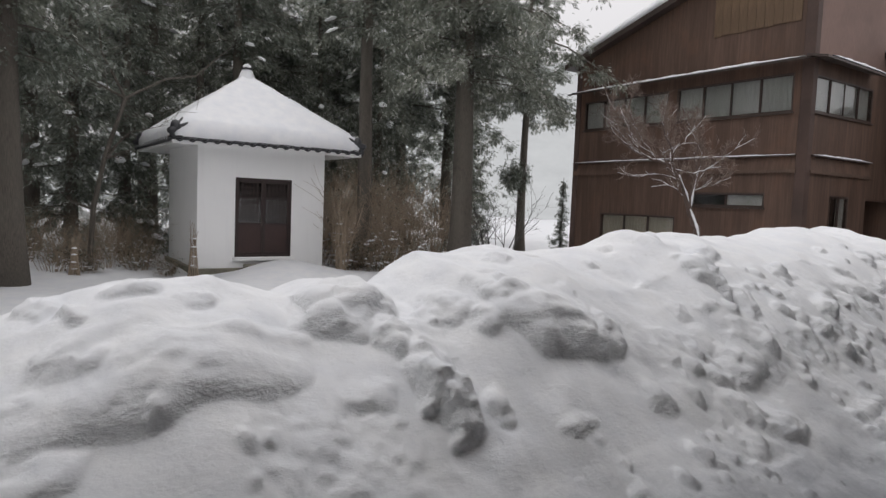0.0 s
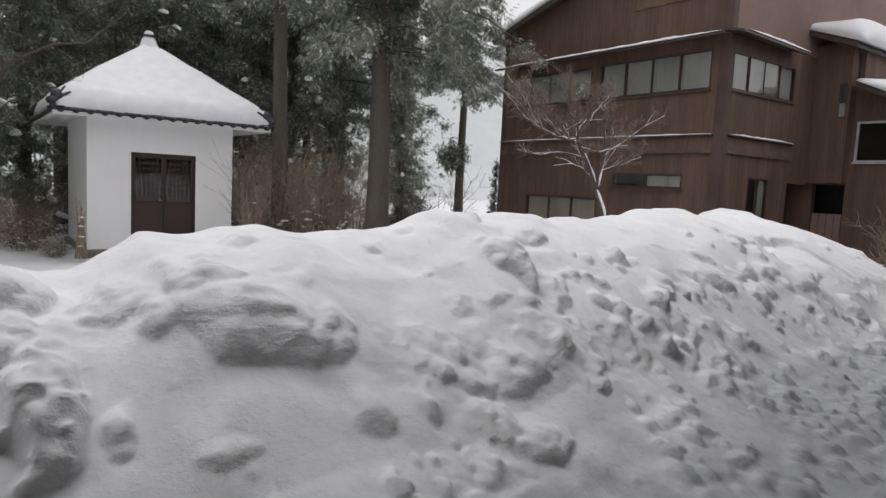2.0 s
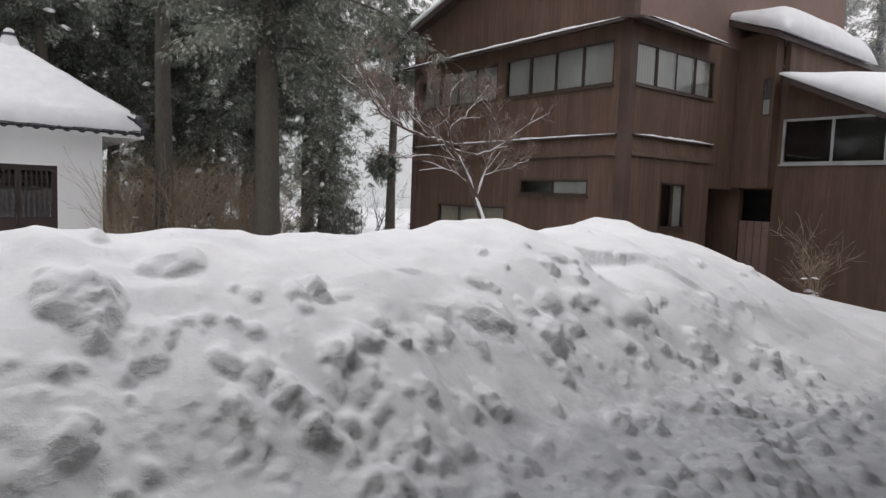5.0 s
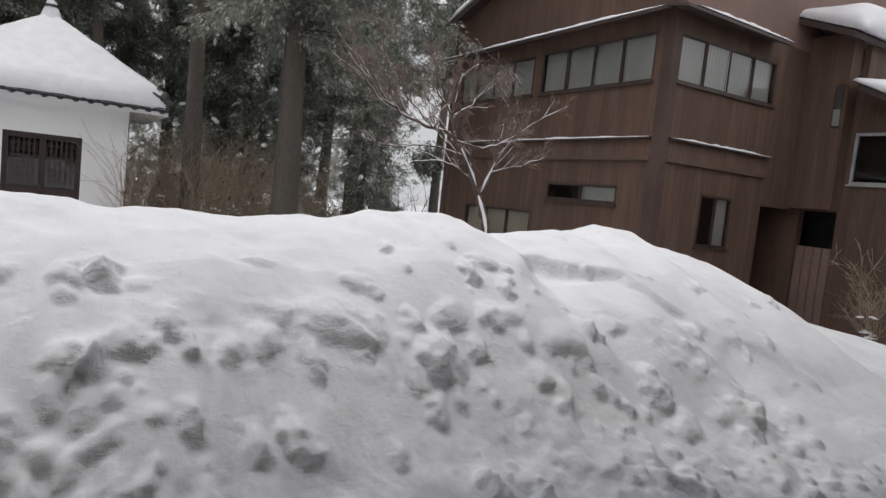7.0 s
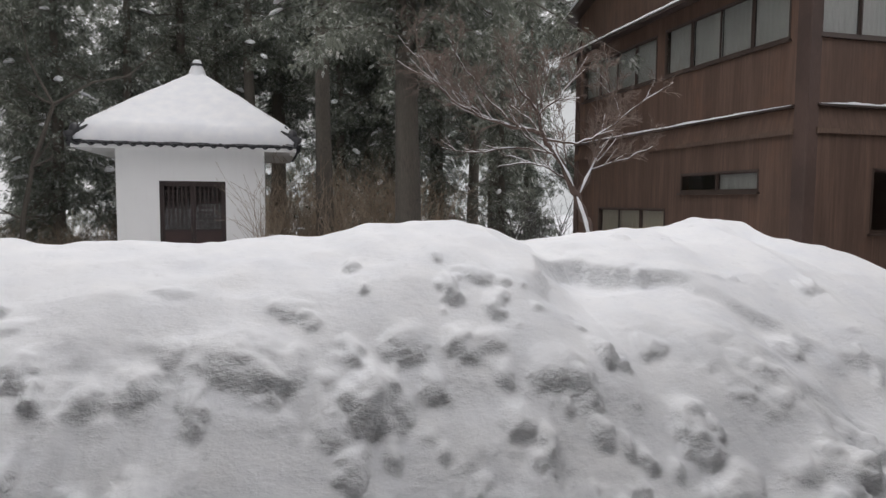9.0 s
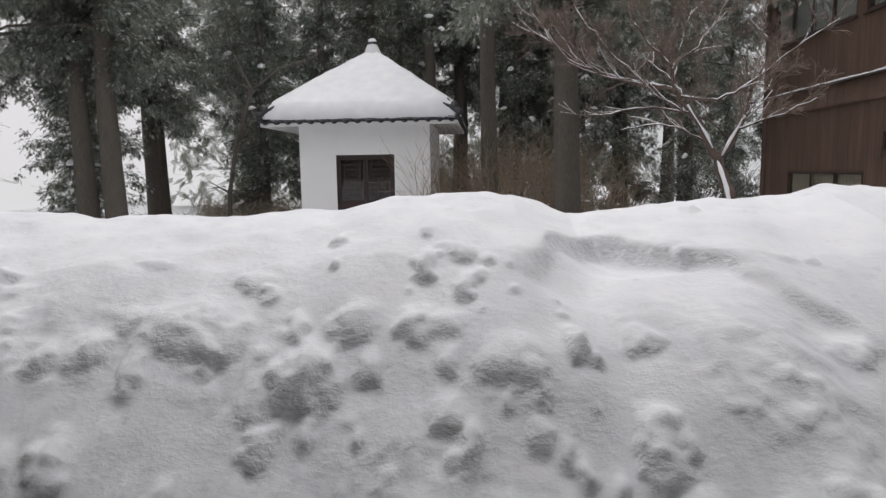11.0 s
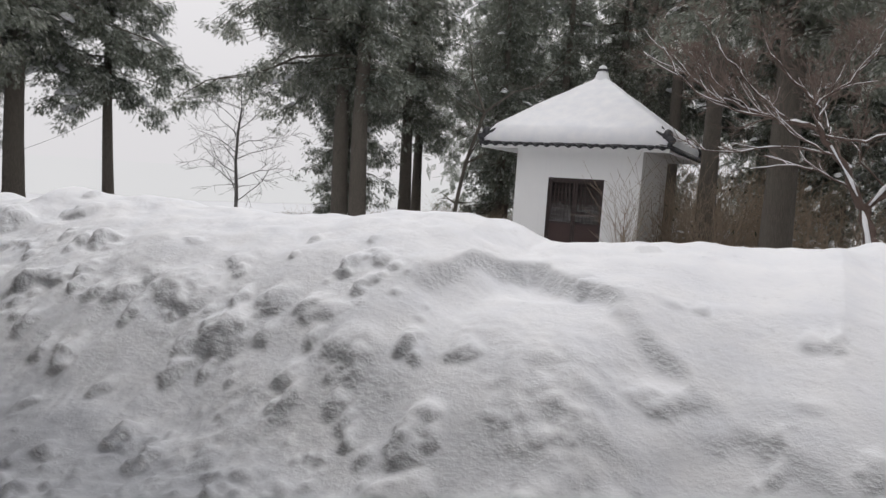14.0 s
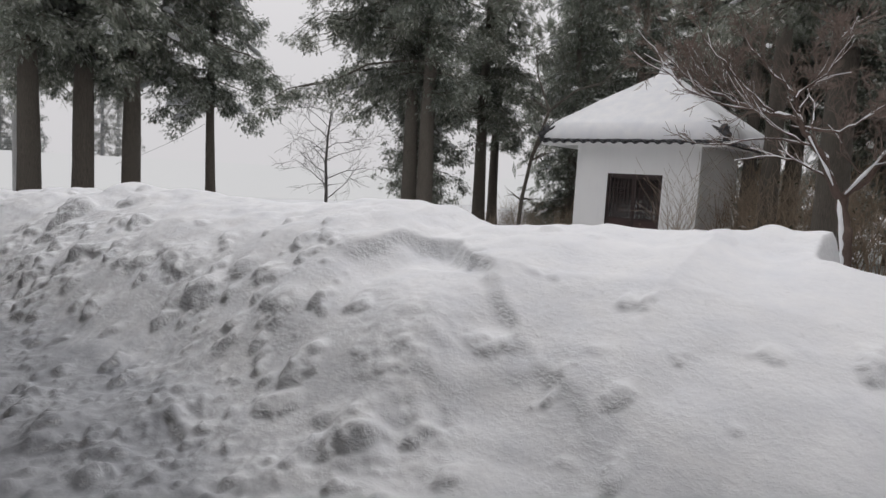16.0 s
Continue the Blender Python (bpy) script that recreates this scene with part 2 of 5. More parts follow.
def foliage_material(name, stops, ragged=0.0):
    """Leaf sprays: each its own tone, flecks of snow, ragged outlines where the needles part."""
    m, nt, b = material(name, 0.75)
    geo = nt.nodes.new("ShaderNodeNewGeometry")
    col = ramp_of(nt, geo.outputs["Random Per Island"], stops)
    info = nt.nodes.new("ShaderNodeObjectInfo")
    tone = ramp_of(nt, info.outputs["Random"], [(0, (0.8, 0.82, 0.8)), (1, (1.15, 1.12, 1.1))])
    col = blend(nt, 1.0, col, tone, "MULTIPLY")
    clump = ramp_of(nt, noise_of(nt, coords(nt), 1.5, 3), [(0.3, (0.62, 0.66, 0.62)), (0.7, (1.3, 1.26, 1.22))])
    col = blend(nt, 1.0, col, clump, "MULTIPLY")
    spots = noise_of(nt, coords(nt), 55.0, 3)
    col = blend(nt, ramp_of(nt, spots, [(0.54, (0, 0, 0)), (0.66, (0.55, 0.55, 0.55))]), col, (0.68, 0.69, 0.69))
    nt.links.new(col, b.inputs["Base Color"])
    b.inputs["Specular IOR Level"].default_value = 0.2
    # light also seeps through the sprays
    thin = nt.nodes.new("ShaderNodeBsdfTranslucent")
    both = nt.nodes.new("ShaderNodeMixShader")
    both.inputs[0].default_value = 0.5
    nt.links.new(col, thin.inputs["Color"])
    nt.links.new(b.outputs[0], both.inputs[1])
    nt.links.new(thin.outputs[0], both.inputs[2])
    last = both
    if ragged:
        cut = noise_of(nt, coords(nt, (1, 1, 0.5)), 120.0, 2, 0.6)
        hole = ramp_of(nt, cut, [(ragged - 0.01, (0, 0, 0)), (ragged + 0.01, (1, 1, 1))])
        clear = nt.nodes.new("ShaderNodeBsdfTransparent")
        last = nt.nodes.new("ShaderNodeMixShader")
        nt.links.new(hole, last.inputs[0])
        nt.links.new(clear.outputs[0], last.inputs[1])
        nt.links.new(both.outputs[0], last.inputs[2])
    nt.links.new(last.outputs[0], nt.nodes["Material Output"].inputs["Surface"])
    return m


NEEDLES = foliage_material("cedar_needles", [(0.0, (0.135, 0.152, 0.125)), (0.45, (0.220, 0.240, 0.205)), (0.80, (0.30, 0.32, 0.285)), (0.88, (0.54, 0.56, 0.55)), (1.0, (0.80, 0.81, 0.82))], 0.47)
DRY_LEAF = foliage_material("evergreen_shrub_leaf", [(0.0, (0.04, 0.05, 0.03)), (0.5, (0.10, 0.085, 0.05)), (0.8, (0.16, 0.11, 0.07)), (1.0, (0.5, 0.5, 0.5))])
# far foliage, its colour paled to stand for haze
HAZED = foliage_material("hazed_far_needles", [(0.0, (0.26, 0.27, 0.275)), (0.6, (0.36, 0.37, 0.375)), (1.0, (0.52, 0.53, 0.535))], 0.47)


def glass_material(name, tint, rough=0.05):
    m, nt, b = material(name, rough)
    b.inputs["Base Color"].default_value = (*tint, 1)
    b.inputs["Transmission Weight"].default_value = 1.0
    b.inputs["IOR"].default_value = 1.45
    return m


GLASS = glass_material("window_glass", (0.92, 0.95, 0.95))


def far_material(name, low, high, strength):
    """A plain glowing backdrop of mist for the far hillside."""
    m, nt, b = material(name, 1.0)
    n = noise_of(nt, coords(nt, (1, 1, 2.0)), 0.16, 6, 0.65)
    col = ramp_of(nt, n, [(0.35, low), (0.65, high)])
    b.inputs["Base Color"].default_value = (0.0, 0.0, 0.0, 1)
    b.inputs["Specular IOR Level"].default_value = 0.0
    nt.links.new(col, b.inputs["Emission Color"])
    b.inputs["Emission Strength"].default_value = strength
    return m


MIST_GLOW = far_material("field_mist_glow", (0.620, 0.618, 0.628), (0.632, 0.630, 0.640), 1.0)
HILL_GLOW = far_material("hillside_mist_glow", (0.48, 0.488, 0.50), (0.54, 0.548, 0.56), 1.0)

# ---------------------------------------------------------------- mesh helpers


def part(name, bm, mat, parent=None, label="", smooth=False):
    me = bpy.data.meshes.new(name)
    bm.to_mesh(me)
    bm.free()
    me.materials.append(mat)
    if smooth:
        me.polygons.foreach_set("use_smooth", [True] * len(me.polygons))
    ob = new(name, me)
    if parent is not None:
        ob.parent = parent
    return tagged(ob, label)


def piece(name, me, parent, at=(0, 0, 0)):
    ob = new(name, me)
    ob.parent = parent
    ob.location = at
    return ob


def thing(name, label, category, group="", at=(0, 0, 0), kind=""):
    ob = new(name)
    ob.location = at
    ob.empty_display_size = 0.2
    return tagged(ob, label, category, group, kind)


def box(bm, lo, hi, bevel=0.0):
    c = [(a + b) / 2 for a, b in zip(lo, hi)]
    s = [abs(b - a) for a, b in zip(lo, hi)]
    r = bmesh.ops.create_cube(bm, size=1.0, matrix=Matrix.LocRotScale(c, None, s))
    if bevel:
        edges = list({e for v in r["verts"] for e in v.link_edges})
        bmesh.ops.bevel(bm, geom=edges, offset=bevel, segments=1, affect="EDGES", profile=0.5)
    return bm


def box_bm(lo, hi, bevel=0.0):
    return box(bmesh.new(), lo, hi, bevel)


def slab(bm, corners, thick):
    """A slab from four corners (counter-clockwise from above), thick downwards."""
    top = [bm.verts.new(c) for c in corners]
    low = [bm.verts.new((c[0], c[1], c[2] - thick)) for c in corners]
    bm.faces.new(top)
    bm.faces.new(low[::-1])
    for i in range(len(top)):
        j = (i + 1) % len(top)
        bm.faces.new((top[j], top[i], low[i], low[j]))
    return bm


def mesh_from(name, verts, faces, mat, parent=None, smooth=False, label=""):
    me = bpy.data.meshes.new(name)
    me.from_pydata([tuple(v) for v in verts], [], faces)
    me.update()
    me.materials.append(mat)
    if smooth:
        me.polygons.foreach_set("use_smooth", [True] * len(me.polygons))
    ob = new(name, me)
    if parent is not None:
        ob.parent = parent
    return tagged(ob, label)


class Soup:
    """Collects tubes and blades into one mesh quickly."""

    def __init__(self):
        self.v, self.f = [], []

    def tube(self, pts, radii, sides=5):
        base = len(self.v)
        n = len(pts)
        for i, (p, r) in enumerate(zip(pts, radii)):
            d = (Vector(pts[min(i + 1, n - 1)]) - Vector(pts[max(i - 1, 0)]))
            d = d.normalized() if d.length > 1e-9 else Vector((0, 0, 1))
            a = d.cross(Vector((0.31, 0.95, 0.07)))
            if a.length < 1e-3:
                a = d.cross(Vector((1, 0, 0)))
            a.normalize()
            b = d.cross(a)
            for k in range(sides):
                t = 2 * math.pi * k / sides
                q = Vector(p) + r * (math.cos(t) * a + math.sin(t) * b)
                self.v.append((q.x, q.y, q.z))
        for i in range(n - 1):
            for k in range(sides):
                j = (k + 1) % sides
                self.f.append((base + i * sides + k, base + i * sides + j, base + (i + 1) * sides + j, base + (i + 1) * sides + k))
        self.f.append(tuple(base + (n - 1) * sides + k for k in range(sides)))
        self.f.append(tuple(base + k for k in reversed(range(sides))))

    def blade(self, p, d, up, length, width):
        """A folded spray: two triangles that share a spine."""
        d = Vector(d).normalized()
        s = d.cross(Vector(up))
        s = s.normalized() if s.length > 1e-4 else Vector((1, 0, 0))
        p = Vector(p)
        m = p + d * length * 0.45
        tip = p + d * length
        base = len(self.v)
        drop = Vector((0, 0, -0.18 * length))
        for q in (p, m + s * width + drop * 0.5, tip + drop, m - s * width + drop * 0.5):
            self.v.append((q.x, q.y, q.z))
        self.f.append((base, base + 1, base + 2))
        self.f.append((base, base + 2, base + 3))

    def blob(self, p, rx, ry, rz, rng, rings=4, sides=7):
        """A lumpy cushion."""
        base = len(self.v)
        x, y, z = p
        self.v.append((x, y, z + rz))
        for i in range(1, rings):
            a = math.pi * i / rings
            for k in range(sides):
                t = 2 * math.pi * k / sides
                w = 1 + rng.uniform(-0.16, 0.16)
                self.v.append((x + rx * w * math.sin(a) * math.cos(t), y + ry * w * math.sin(a) * math.sin(t), z + rz * math.cos(a) * (1.0 if a < 1.6 else 0.5)))
        self.v.append((x, y, z - rz * 0.5))
        last = len(self.v) - 1
        for k in range(sides):
            j = (k + 1) % sides
            self.f.append((base, base + 1 + k, base + 1 + j))
            for i in range(rings - 2):
                a, b = base + 1 + i * sides, base + 1 + (i + 1) * sides
                self.f.append((a + k, b + k, b + j, a + j))
            e = base + 1 + (rings - 2) * sides
            self.f.append((e + k, last, e + j))

    def cushion(self, p, d, half, wide, high, rng):
        """Snow lying along a limb: long, uneven, flat below."""
        base, n, sides = len(self.v), 7, 8
        side = Vector((-d.y, d.x, 0)).normalized() if abs(d.z) < 0.95 else Vector((1, 0, 0))
        for i in range(n + 1):
            t = 2 * i / n - 1
            w = math.sqrt(max(0.02, 1 - t * t)) * rng.uniform(0.75, 1.2)
            c = p + d * half * t + side * rng.gauss(0, 0.15 * wide)
            for k in range(sides):
                a = 2 * math.pi * k / sides
                z = math.sin(a) * high * w * (1 if math.sin(a) > 0 else 0.35)
                self.v.append(tuple(c + side * math.cos(a) * wide * w * rng.uniform(0.85, 1.15) + Vector((0, 0, z))))
        for i in range(n):
            for k in range(sides):
                j = (k + 1) % sides
                self.f.append((base + i * sides + k, base + i * sides + j, base + (i + 1) * sides + j, base + (i + 1) * sides + k))
        self.f.append(tuple(base + n * sides + k for k in range(sides)))
        self.f.append(tuple(base + k for k in reversed(range(sides))))

    def out(self, name, mat, parent=None, smooth=False, label=""):
        return mesh_from(name, self.v, self.f, mat, parent, smooth, label)


# ---------------------------------------------------------------- ground and snow bank


def lattice(x, y, size, seed):
    """Smooth random field with bumps about size metres wide, from -1 to 1."""
    rng = np.random.RandomState(seed)
    g = rng.uniform(-1, 1, (64, 64))
    u, v = x / size, y / size
    i, j = np.floor(u).astype(int), np.floor(v).astype(int)
    fu, fv = u - i, v - j
    fu, fv = fu * fu * fu * (fu * (6 * fu - 15) + 10), fv * fv * fv * (fv * (6 * fv - 15) + 10)
    a, b, c, d = g[i % 64, j % 64], g[(i + 1) % 64, j % 64], g[i % 64, (j + 1) % 64], g[(i + 1) % 64, (j + 1) % 64]
    return (a * (1 - fu) + b * fu) * (1 - fv) + (c * (1 - fu) + d * fu) * fv


def ease(t):
    t = np.clip(t, 0, 1)
    return t * t * (3 - 2 * t)


# height of the bank's crest, every 0.4 m from x = -3
CREST_Z = [
    0.75, 0.78, 0.81, 0.85, 0.88, 0.91, 0.96, 1.02, 1.14, 1.21, 1.19, 1.08, 1.13, 1.1, 1.35, 1.35,
    1.41, 1.37, 1.39, 1.42, 1.57, 1.54, 1.56, 1.51, 1.47, 1.49, 1.45, 1.51, 1.51, 1.58, 1.6, 1.58,
    1.42, 1.45, 1.49, 1.49, 1.46, 1.54, 1.43, 1.44, 1.39, 1.19, 0.86, 0.77, 0.66, 0.56, 0.52, 0.47,
    0.42, 0.35, 0.28, 0.14, 0.02, -0.11, -0.21, -0.23, -0.25, -0.27, -0.29, -0.31, -0.34, -0.36,
]


def yard_z(x, y):
    z = -0.36 + 0.10 * lattice(x, y, 3.1, 5) + 0.04 * lattice(x, y, 1.1, 6)
    z = z + 0.30 * np.exp(-(((x - 6.2) / 1.6) ** 2 + ((y - 16.3) / 1.2) ** 2))
    z = z - 0.24 * np.exp(-(((x - 3.7) / 1.1) ** 2 + ((y - 16.9) / 1.1) ** 2)) + 0.16 * np.exp(-(((x - 6.3) / 1.1) ** 2 + ((y - 16.9) / 0.6) ** 2))
    z = z + 0.5 * ease((y - 24) / 14) * ease((9 - x) / 20)
    return np.where(y < 1.4, 0.0, z)


def crest_y(x):
    return np.interp(x, [-9, 2, 5.2, 8.85, 10.6, 12.2, 16, 24], [3.9, 3.9, 4.02, 4.57, 4.98, 5.6, 6.3, 7.0])


def bank_base(x, y):
    c = np.interp(x, -3 + 0.4 * np.arange(len(CREST_Z)), CREST_Z)
    yc = crest_y(x)
    toe = 0.78 + 0.12 * lattice(x, y * 0, 1.7, 3)
    s = (np.minimum(y, yc) - toe) / (np.interp(x, [-9, 2, 9, 12, 18], [4.0, 4.0, 4.7, 5.3, 5.6]) - toe)
    front = np.interp(s, [-0.4, 0, 0.15, 0.253, 0.34, 0.41, 0.49, 0.57, 0.645, 0.72, 0.85, 0.94, 1.0, 1.2], [-0.35, 0.0, 0.045, 0.105, 0.19, 0.29, 0.45, 0.595, 0.71, 0.82, 0.93, 0.98, 0.995, 1.0])
    front = front + 0.07 * np.exp(-((x - 10.35) / 0.6) ** 2 - ((y - 3.2) / 0.6) ** 2)
    back = 1 - ease((y - yc - 0.1) / 2.6)
    # hollowed where the plough has cut deepest
    front = front - 0.11 * np.exp(-((x - 8.45) / 0.95) ** 2 - ((y - 2.62) / 0.5) ** 2)
    z = np.where(y < yc, c * front - 0.02, (c * front + 0.73) * back - 0.75)
    return np.where(s < 0, np.minimum(z, -0.02 + 0.6 * s), z)


XS = np.concatenate([np.arange(-8, -1.4, 0.12), np.arange(-1.4, 13.6, 0.0175), np.arange(13.6, 15.6, 0.04), np.arange(15.6, 24, 0.12)])
YS = np.concatenate([np.arange(0.3, 0.9, 0.06), np.arange(0.9, 1.5, 0.03), np.arange(1.5, 4.3, 0.0175), np.arange(4.3, 6.4, 0.03), np.arange(6.4, 9.2, 0.15)])
BX, BY = np.meshgrid(XS, YS)
rng = random.Random(11)

# broken faces in the slope, stretch by stretch along the way: x, y, half width, half height
NEAR_SHRINE_FACES = [
    (-0, 2.93, 0.1, 0.05), (0.03, 2.58, 0.15, 0.06), (0.1, 3.73, 0.11, 0.1), (0.2, 3.09, 0.17, 0.11), (0.23, 3.5, 0.06, 0.06), (0.53, 3.63, 0.15, 0.07),
    (0.63, 2.78, 0.61, 0.13), (0.87, 3.51, 0.11, 0.06), (0.94, 3.07, 0.42, 0.07), (1.53, 2.67, 0.19, 0.06), (1.64, 3.26, 0.35, 0.19), (1.85, 2.97, 0.13, 0.12),
    (1.94, 2.52, 0.16, 0.19), (2.31, 3.16, 0.17, 0.13),
]
WEST_SLOPE_FACES = [
    (2.48, 2.89, 0.09, 0.07), (2.62, 2.23, 0.12, 0.03), (2.74, 3.02, 0.2, 0.13), (2.84, 3.45, 0.12, 0.04), (3, 2.74, 0.46, 0.16), (3.3, 2.7, 0.2, 0.13),
    (3.16, 3.66, 0.11, 0.06), (3.34, 3.09, 0.07, 0.04), (3.4, 2.27, 0.11, 0.06), (3.59, 3.85, 0.1, 0.03), (3.96, 2.44, 0.07, 0.04), (4.1, 2.08, 0.13, 0.09),
    (4.11, 3.62, 0.07, 0.04), (4.14, 2.56, 0.06, 0.05), (4.14, 2.36, 0.12, 0.05), (4.33, 1.93, 0.17, 0.08), (4.43, 2.92, 0.12, 0.07), (4.5, 2.38, 0.22, 0.1),
    (4.55, 3.86, 0.11, 0.04), (4.72, 2.89, 0.1, 0.05),
]
MID_SLOPE_FACES = [
    (4.99, 2.48, 0.09, 0.08), (5.12, 2.26, 0.08, 0.06), (5.13, 3.14, 0.17, 0.18), (5.26, 2.38, 0.08, 0.04), (5.33, 3.93, 0.08, 0.05), (5.35, 2.92, 0.14, 0.09),
    (5.65, 3.13, 0.07, 0.03), (5.68, 2.42, 0.05, 0.04), (5.69, 3.59, 0.17, 0.07), (5.73, 2.79, 0.08, 0.06), (5.97, 2.74, 0.07, 0.04), (5.99, 2.59, 0.09, 0.07),
    (6.09, 2.41, 0.09, 0.08), (6.38, 2.74, 0.1, 0.08), (6.48, 2.43, 0.1, 0.04), (6.49, 3.27, 0.12, 0.08),
]
PLOUGHED_FACES = [
    (6.6, 2.84, 0.11, 0.06), (6.66, 3.24, 0.08, 0.04), (6.79, 2.95, 0.09, 0.06), (6.86, 2.83, 0.04, 0.06), (7.07, 2.83, 0.08, 0.05), (7.12, 2.41, 0.05, 0.05),
    (7.25, 2.91, 0.1, 0.07), (7.32, 3.5, 0.1, 0.03), (7.33, 2.45, 0.1, 0.07), (7.4, 3.1, 0.08, 0.05), (7.5, 2.83, 0.06, 0.08), (7.51, 3.03, 0.12, 0.05),
    (7.75, 3.05, 0.25, 0.09), (7.83, 2.38, 0.05, 0.05), (7.94, 3.39, 0.12, 0.05), (8.1, 3, 0.05, 0.02), (8.13, 2.76, 0.07, 0.06), (8.19, 2.62, 0.09, 0.06),
]
EAST_SLOPE_FACES = [
    (8.31, 2.88, 0.16, 0.09), (8.54, 3.15, 0.13, 0.06), (8.58, 2.78, 0.05, 0.02), (8.64, 2.95, 0.07, 0.05), (8.85, 3.13, 0.1, 0.06), (8.96, 3.14, 0.12, 0.05),
    (9.03, 2.94, 0.05, 0.04), (9.03, 2.73, 0.1, 0.05), (9.07, 3.6, 0.11, 0.05), (9.1, 3.32, 0.06, 0.05), (9.14, 2.61, 0.05, 0.07), (9.15, 2.14, 0.14, 0.05),
    (9.17, 3.41, 0.04, 0.04), (9.34, 2.92, 0.18, 0.06), (9.49, 2.18, 0.08, 0.05), (9.56, 2, 0.17, 0.05), (9.6, 3.26, 0.03, 0.02), (9.7, 2.99, 0.06, 0.02),
    (9.95, 2.57, 0.11, 0.1), (9.98, 3.09, 0.1, 0.05), (10.01, 2.04, 0.06, 0.05), (10.02, 2.36, 0.12, 0.07),
]
EAST_END_FACES = [
    (10.45, 2.42, 0.14, 0.05), (10.52, 2.14, 0.05, 0.1), (10.58, 2.91, 0.05, 0.02), (10.59, 2.75, 0.09, 0.03), (10.63, 4.58, 0.08, 0.05), (10.7, 2.36, 0.18, 0.13),
    (10.75, 2.6, 0.05, 0.03), (10.96, 3.82, 0.06, 0.02), (11, 2.62, 0.1, 0.03), (11.01, 3.18, 0.11, 0.07), (11.03, 4.6, 0.06, 0.04), (11.1, 3.84, 0.05, 0.03),
    (11.34, 2.41, 0.07, 0.06), (11.56, 3.16, 0.04, 0.03), (11.66, 3.74, 0.07, 0.05), (11.68, 3.33, 0.06, 0.03), (11.77, 3.76, 0.05, 0.06), (11.84, 2.74, 0.06, 0.02),
    (11.91, 3.07, 0.07, 0.06), (12.08, 3.46, 0.05, 0.03), (12.08, 2.71, 0.06, 0.06), (12.48, 3.14, 0.04, 0.02), (12.5, 3.66, 0.09, 0.04), (12.95, 3.76, 0.09, 0.09),
]
FACES = NEAR_SHRINE_FACES + WEST_SLOPE_FACES + MID_SLOPE_FACES + PLOUGHED_FACES + EAST_SLOPE_FACES + EAST_END_FACES


def faces_field(x, y, rows, seed, steep=1.0):
    """Snow slumped into lumps: each a dome with a crisp foot, its top running out uphill, and a shallow dip below it."""
    r = random.Random(seed)
    out, cut = np.zeros_like(x), np.zeros_like(x)
    for px, py, w, h in rows:
        bow, lean = r.uniform(-0.25, 0.5), r.uniform(-0.35, 0.35)
        rise = steep * h * r.uniform(0.75, 1.1) * (1 + 0.2 * float(ease((py - 3.2) / 0.5)))
        tail = 2.2 * rise + r.uniform(0.9, 1.8) * h
        reach = 1.6 * w + 0.03
        i, j = np.searchsorted(XS, [px - reach, px + reach]), np.searchsorted(YS, [py - 3.2 * h - 0.05, py + 2.2 * h + 1.2 * tail + 0.05])
        k = (slice(j[0], j[1]), slice(i[0], i[1]))
        gx_, gy_ = x[k], y[k]
        big, fine = max(0.9 * w, 0.05), max(0.4 * w, 0.035)
        u = (gx_ - px + 0.34 * w * lattice(gx_, gy_, big, 17) + 0.16 * w * lattice(gx_, gy_, fine, 18)) / (1.12 * w)
        v = (gy_ - py) * 1.3 + lean * h * u + 0.45 * h * lattice(gx_ + 3.7, gy_, big, 19) + 0.22 * h * lattice(gx_, gy_ + 1.3, fine, 20)
        v = v - bow * h * (u * u - 0.35) - 1.1 * h
        low = np.clip(v / (2.25 * h), -2, 0)
        high = np.clip(v / tail, 0, 2)
        d2 = u * u * (1 - 0.25 * high) + low * low + high * high
        grain_ = 1 + 0.16 * lattice(gx_, gy_, fine, 26) + 0.10 * lattice(gx_, gy_ * 1.6, max(0.5 * fine, 0.03), 27)
        out[k] = np.maximum(out[k], rise * grain_ * np.clip(1 - d2 ** 0.72, 0, 1) ** (0.74 + 1.2 * ease(high / 0.8)))
        cut[k] = np.maximum(cut[k], 0.16 * rise * np.clip(1 - u * u, 0, 1) * np.exp(-((v + 2.6 * h) / (0.8 * h)) ** 2))
    return out - cut


# crumbs and small clods, thick on the ploughed stretch, few under the fresh snow at both ends
crumbs = []
for k in range(9000):
    x, y = rng.uniform(-1.3, 13.2), 1.0 + 2.9 * rng.random() ** 1.15
    thick = float(np.interp(x, [-1.3, 3.0, 4.2, 5.2, 7.0, 9.4, 10.2, 11.2, 13.2], [0.03, 0.06, 0.28, 0.55, 0.66, 0.66, 0.34, 0.12, 0.09]))
    thick *= float(np.interp(y, [1.0, 2.1, 2.5, 2.9, 3.4, 3.9], [1.3, 1.3, 0.75, 0.26, 0.10, 0.05]))
    if rng.random() > thick * (0.45 + 0.75 * float(lattice(np.array([x]), np.array([y]), 0.6, 55)[0])):
        continue
    w = 0.014 + 0.055 * rng.random() ** 2.6 + 0.008 * rng.random()
    crumbs.append((x, y, w, w * rng.uniform(0.5, 1.0)))

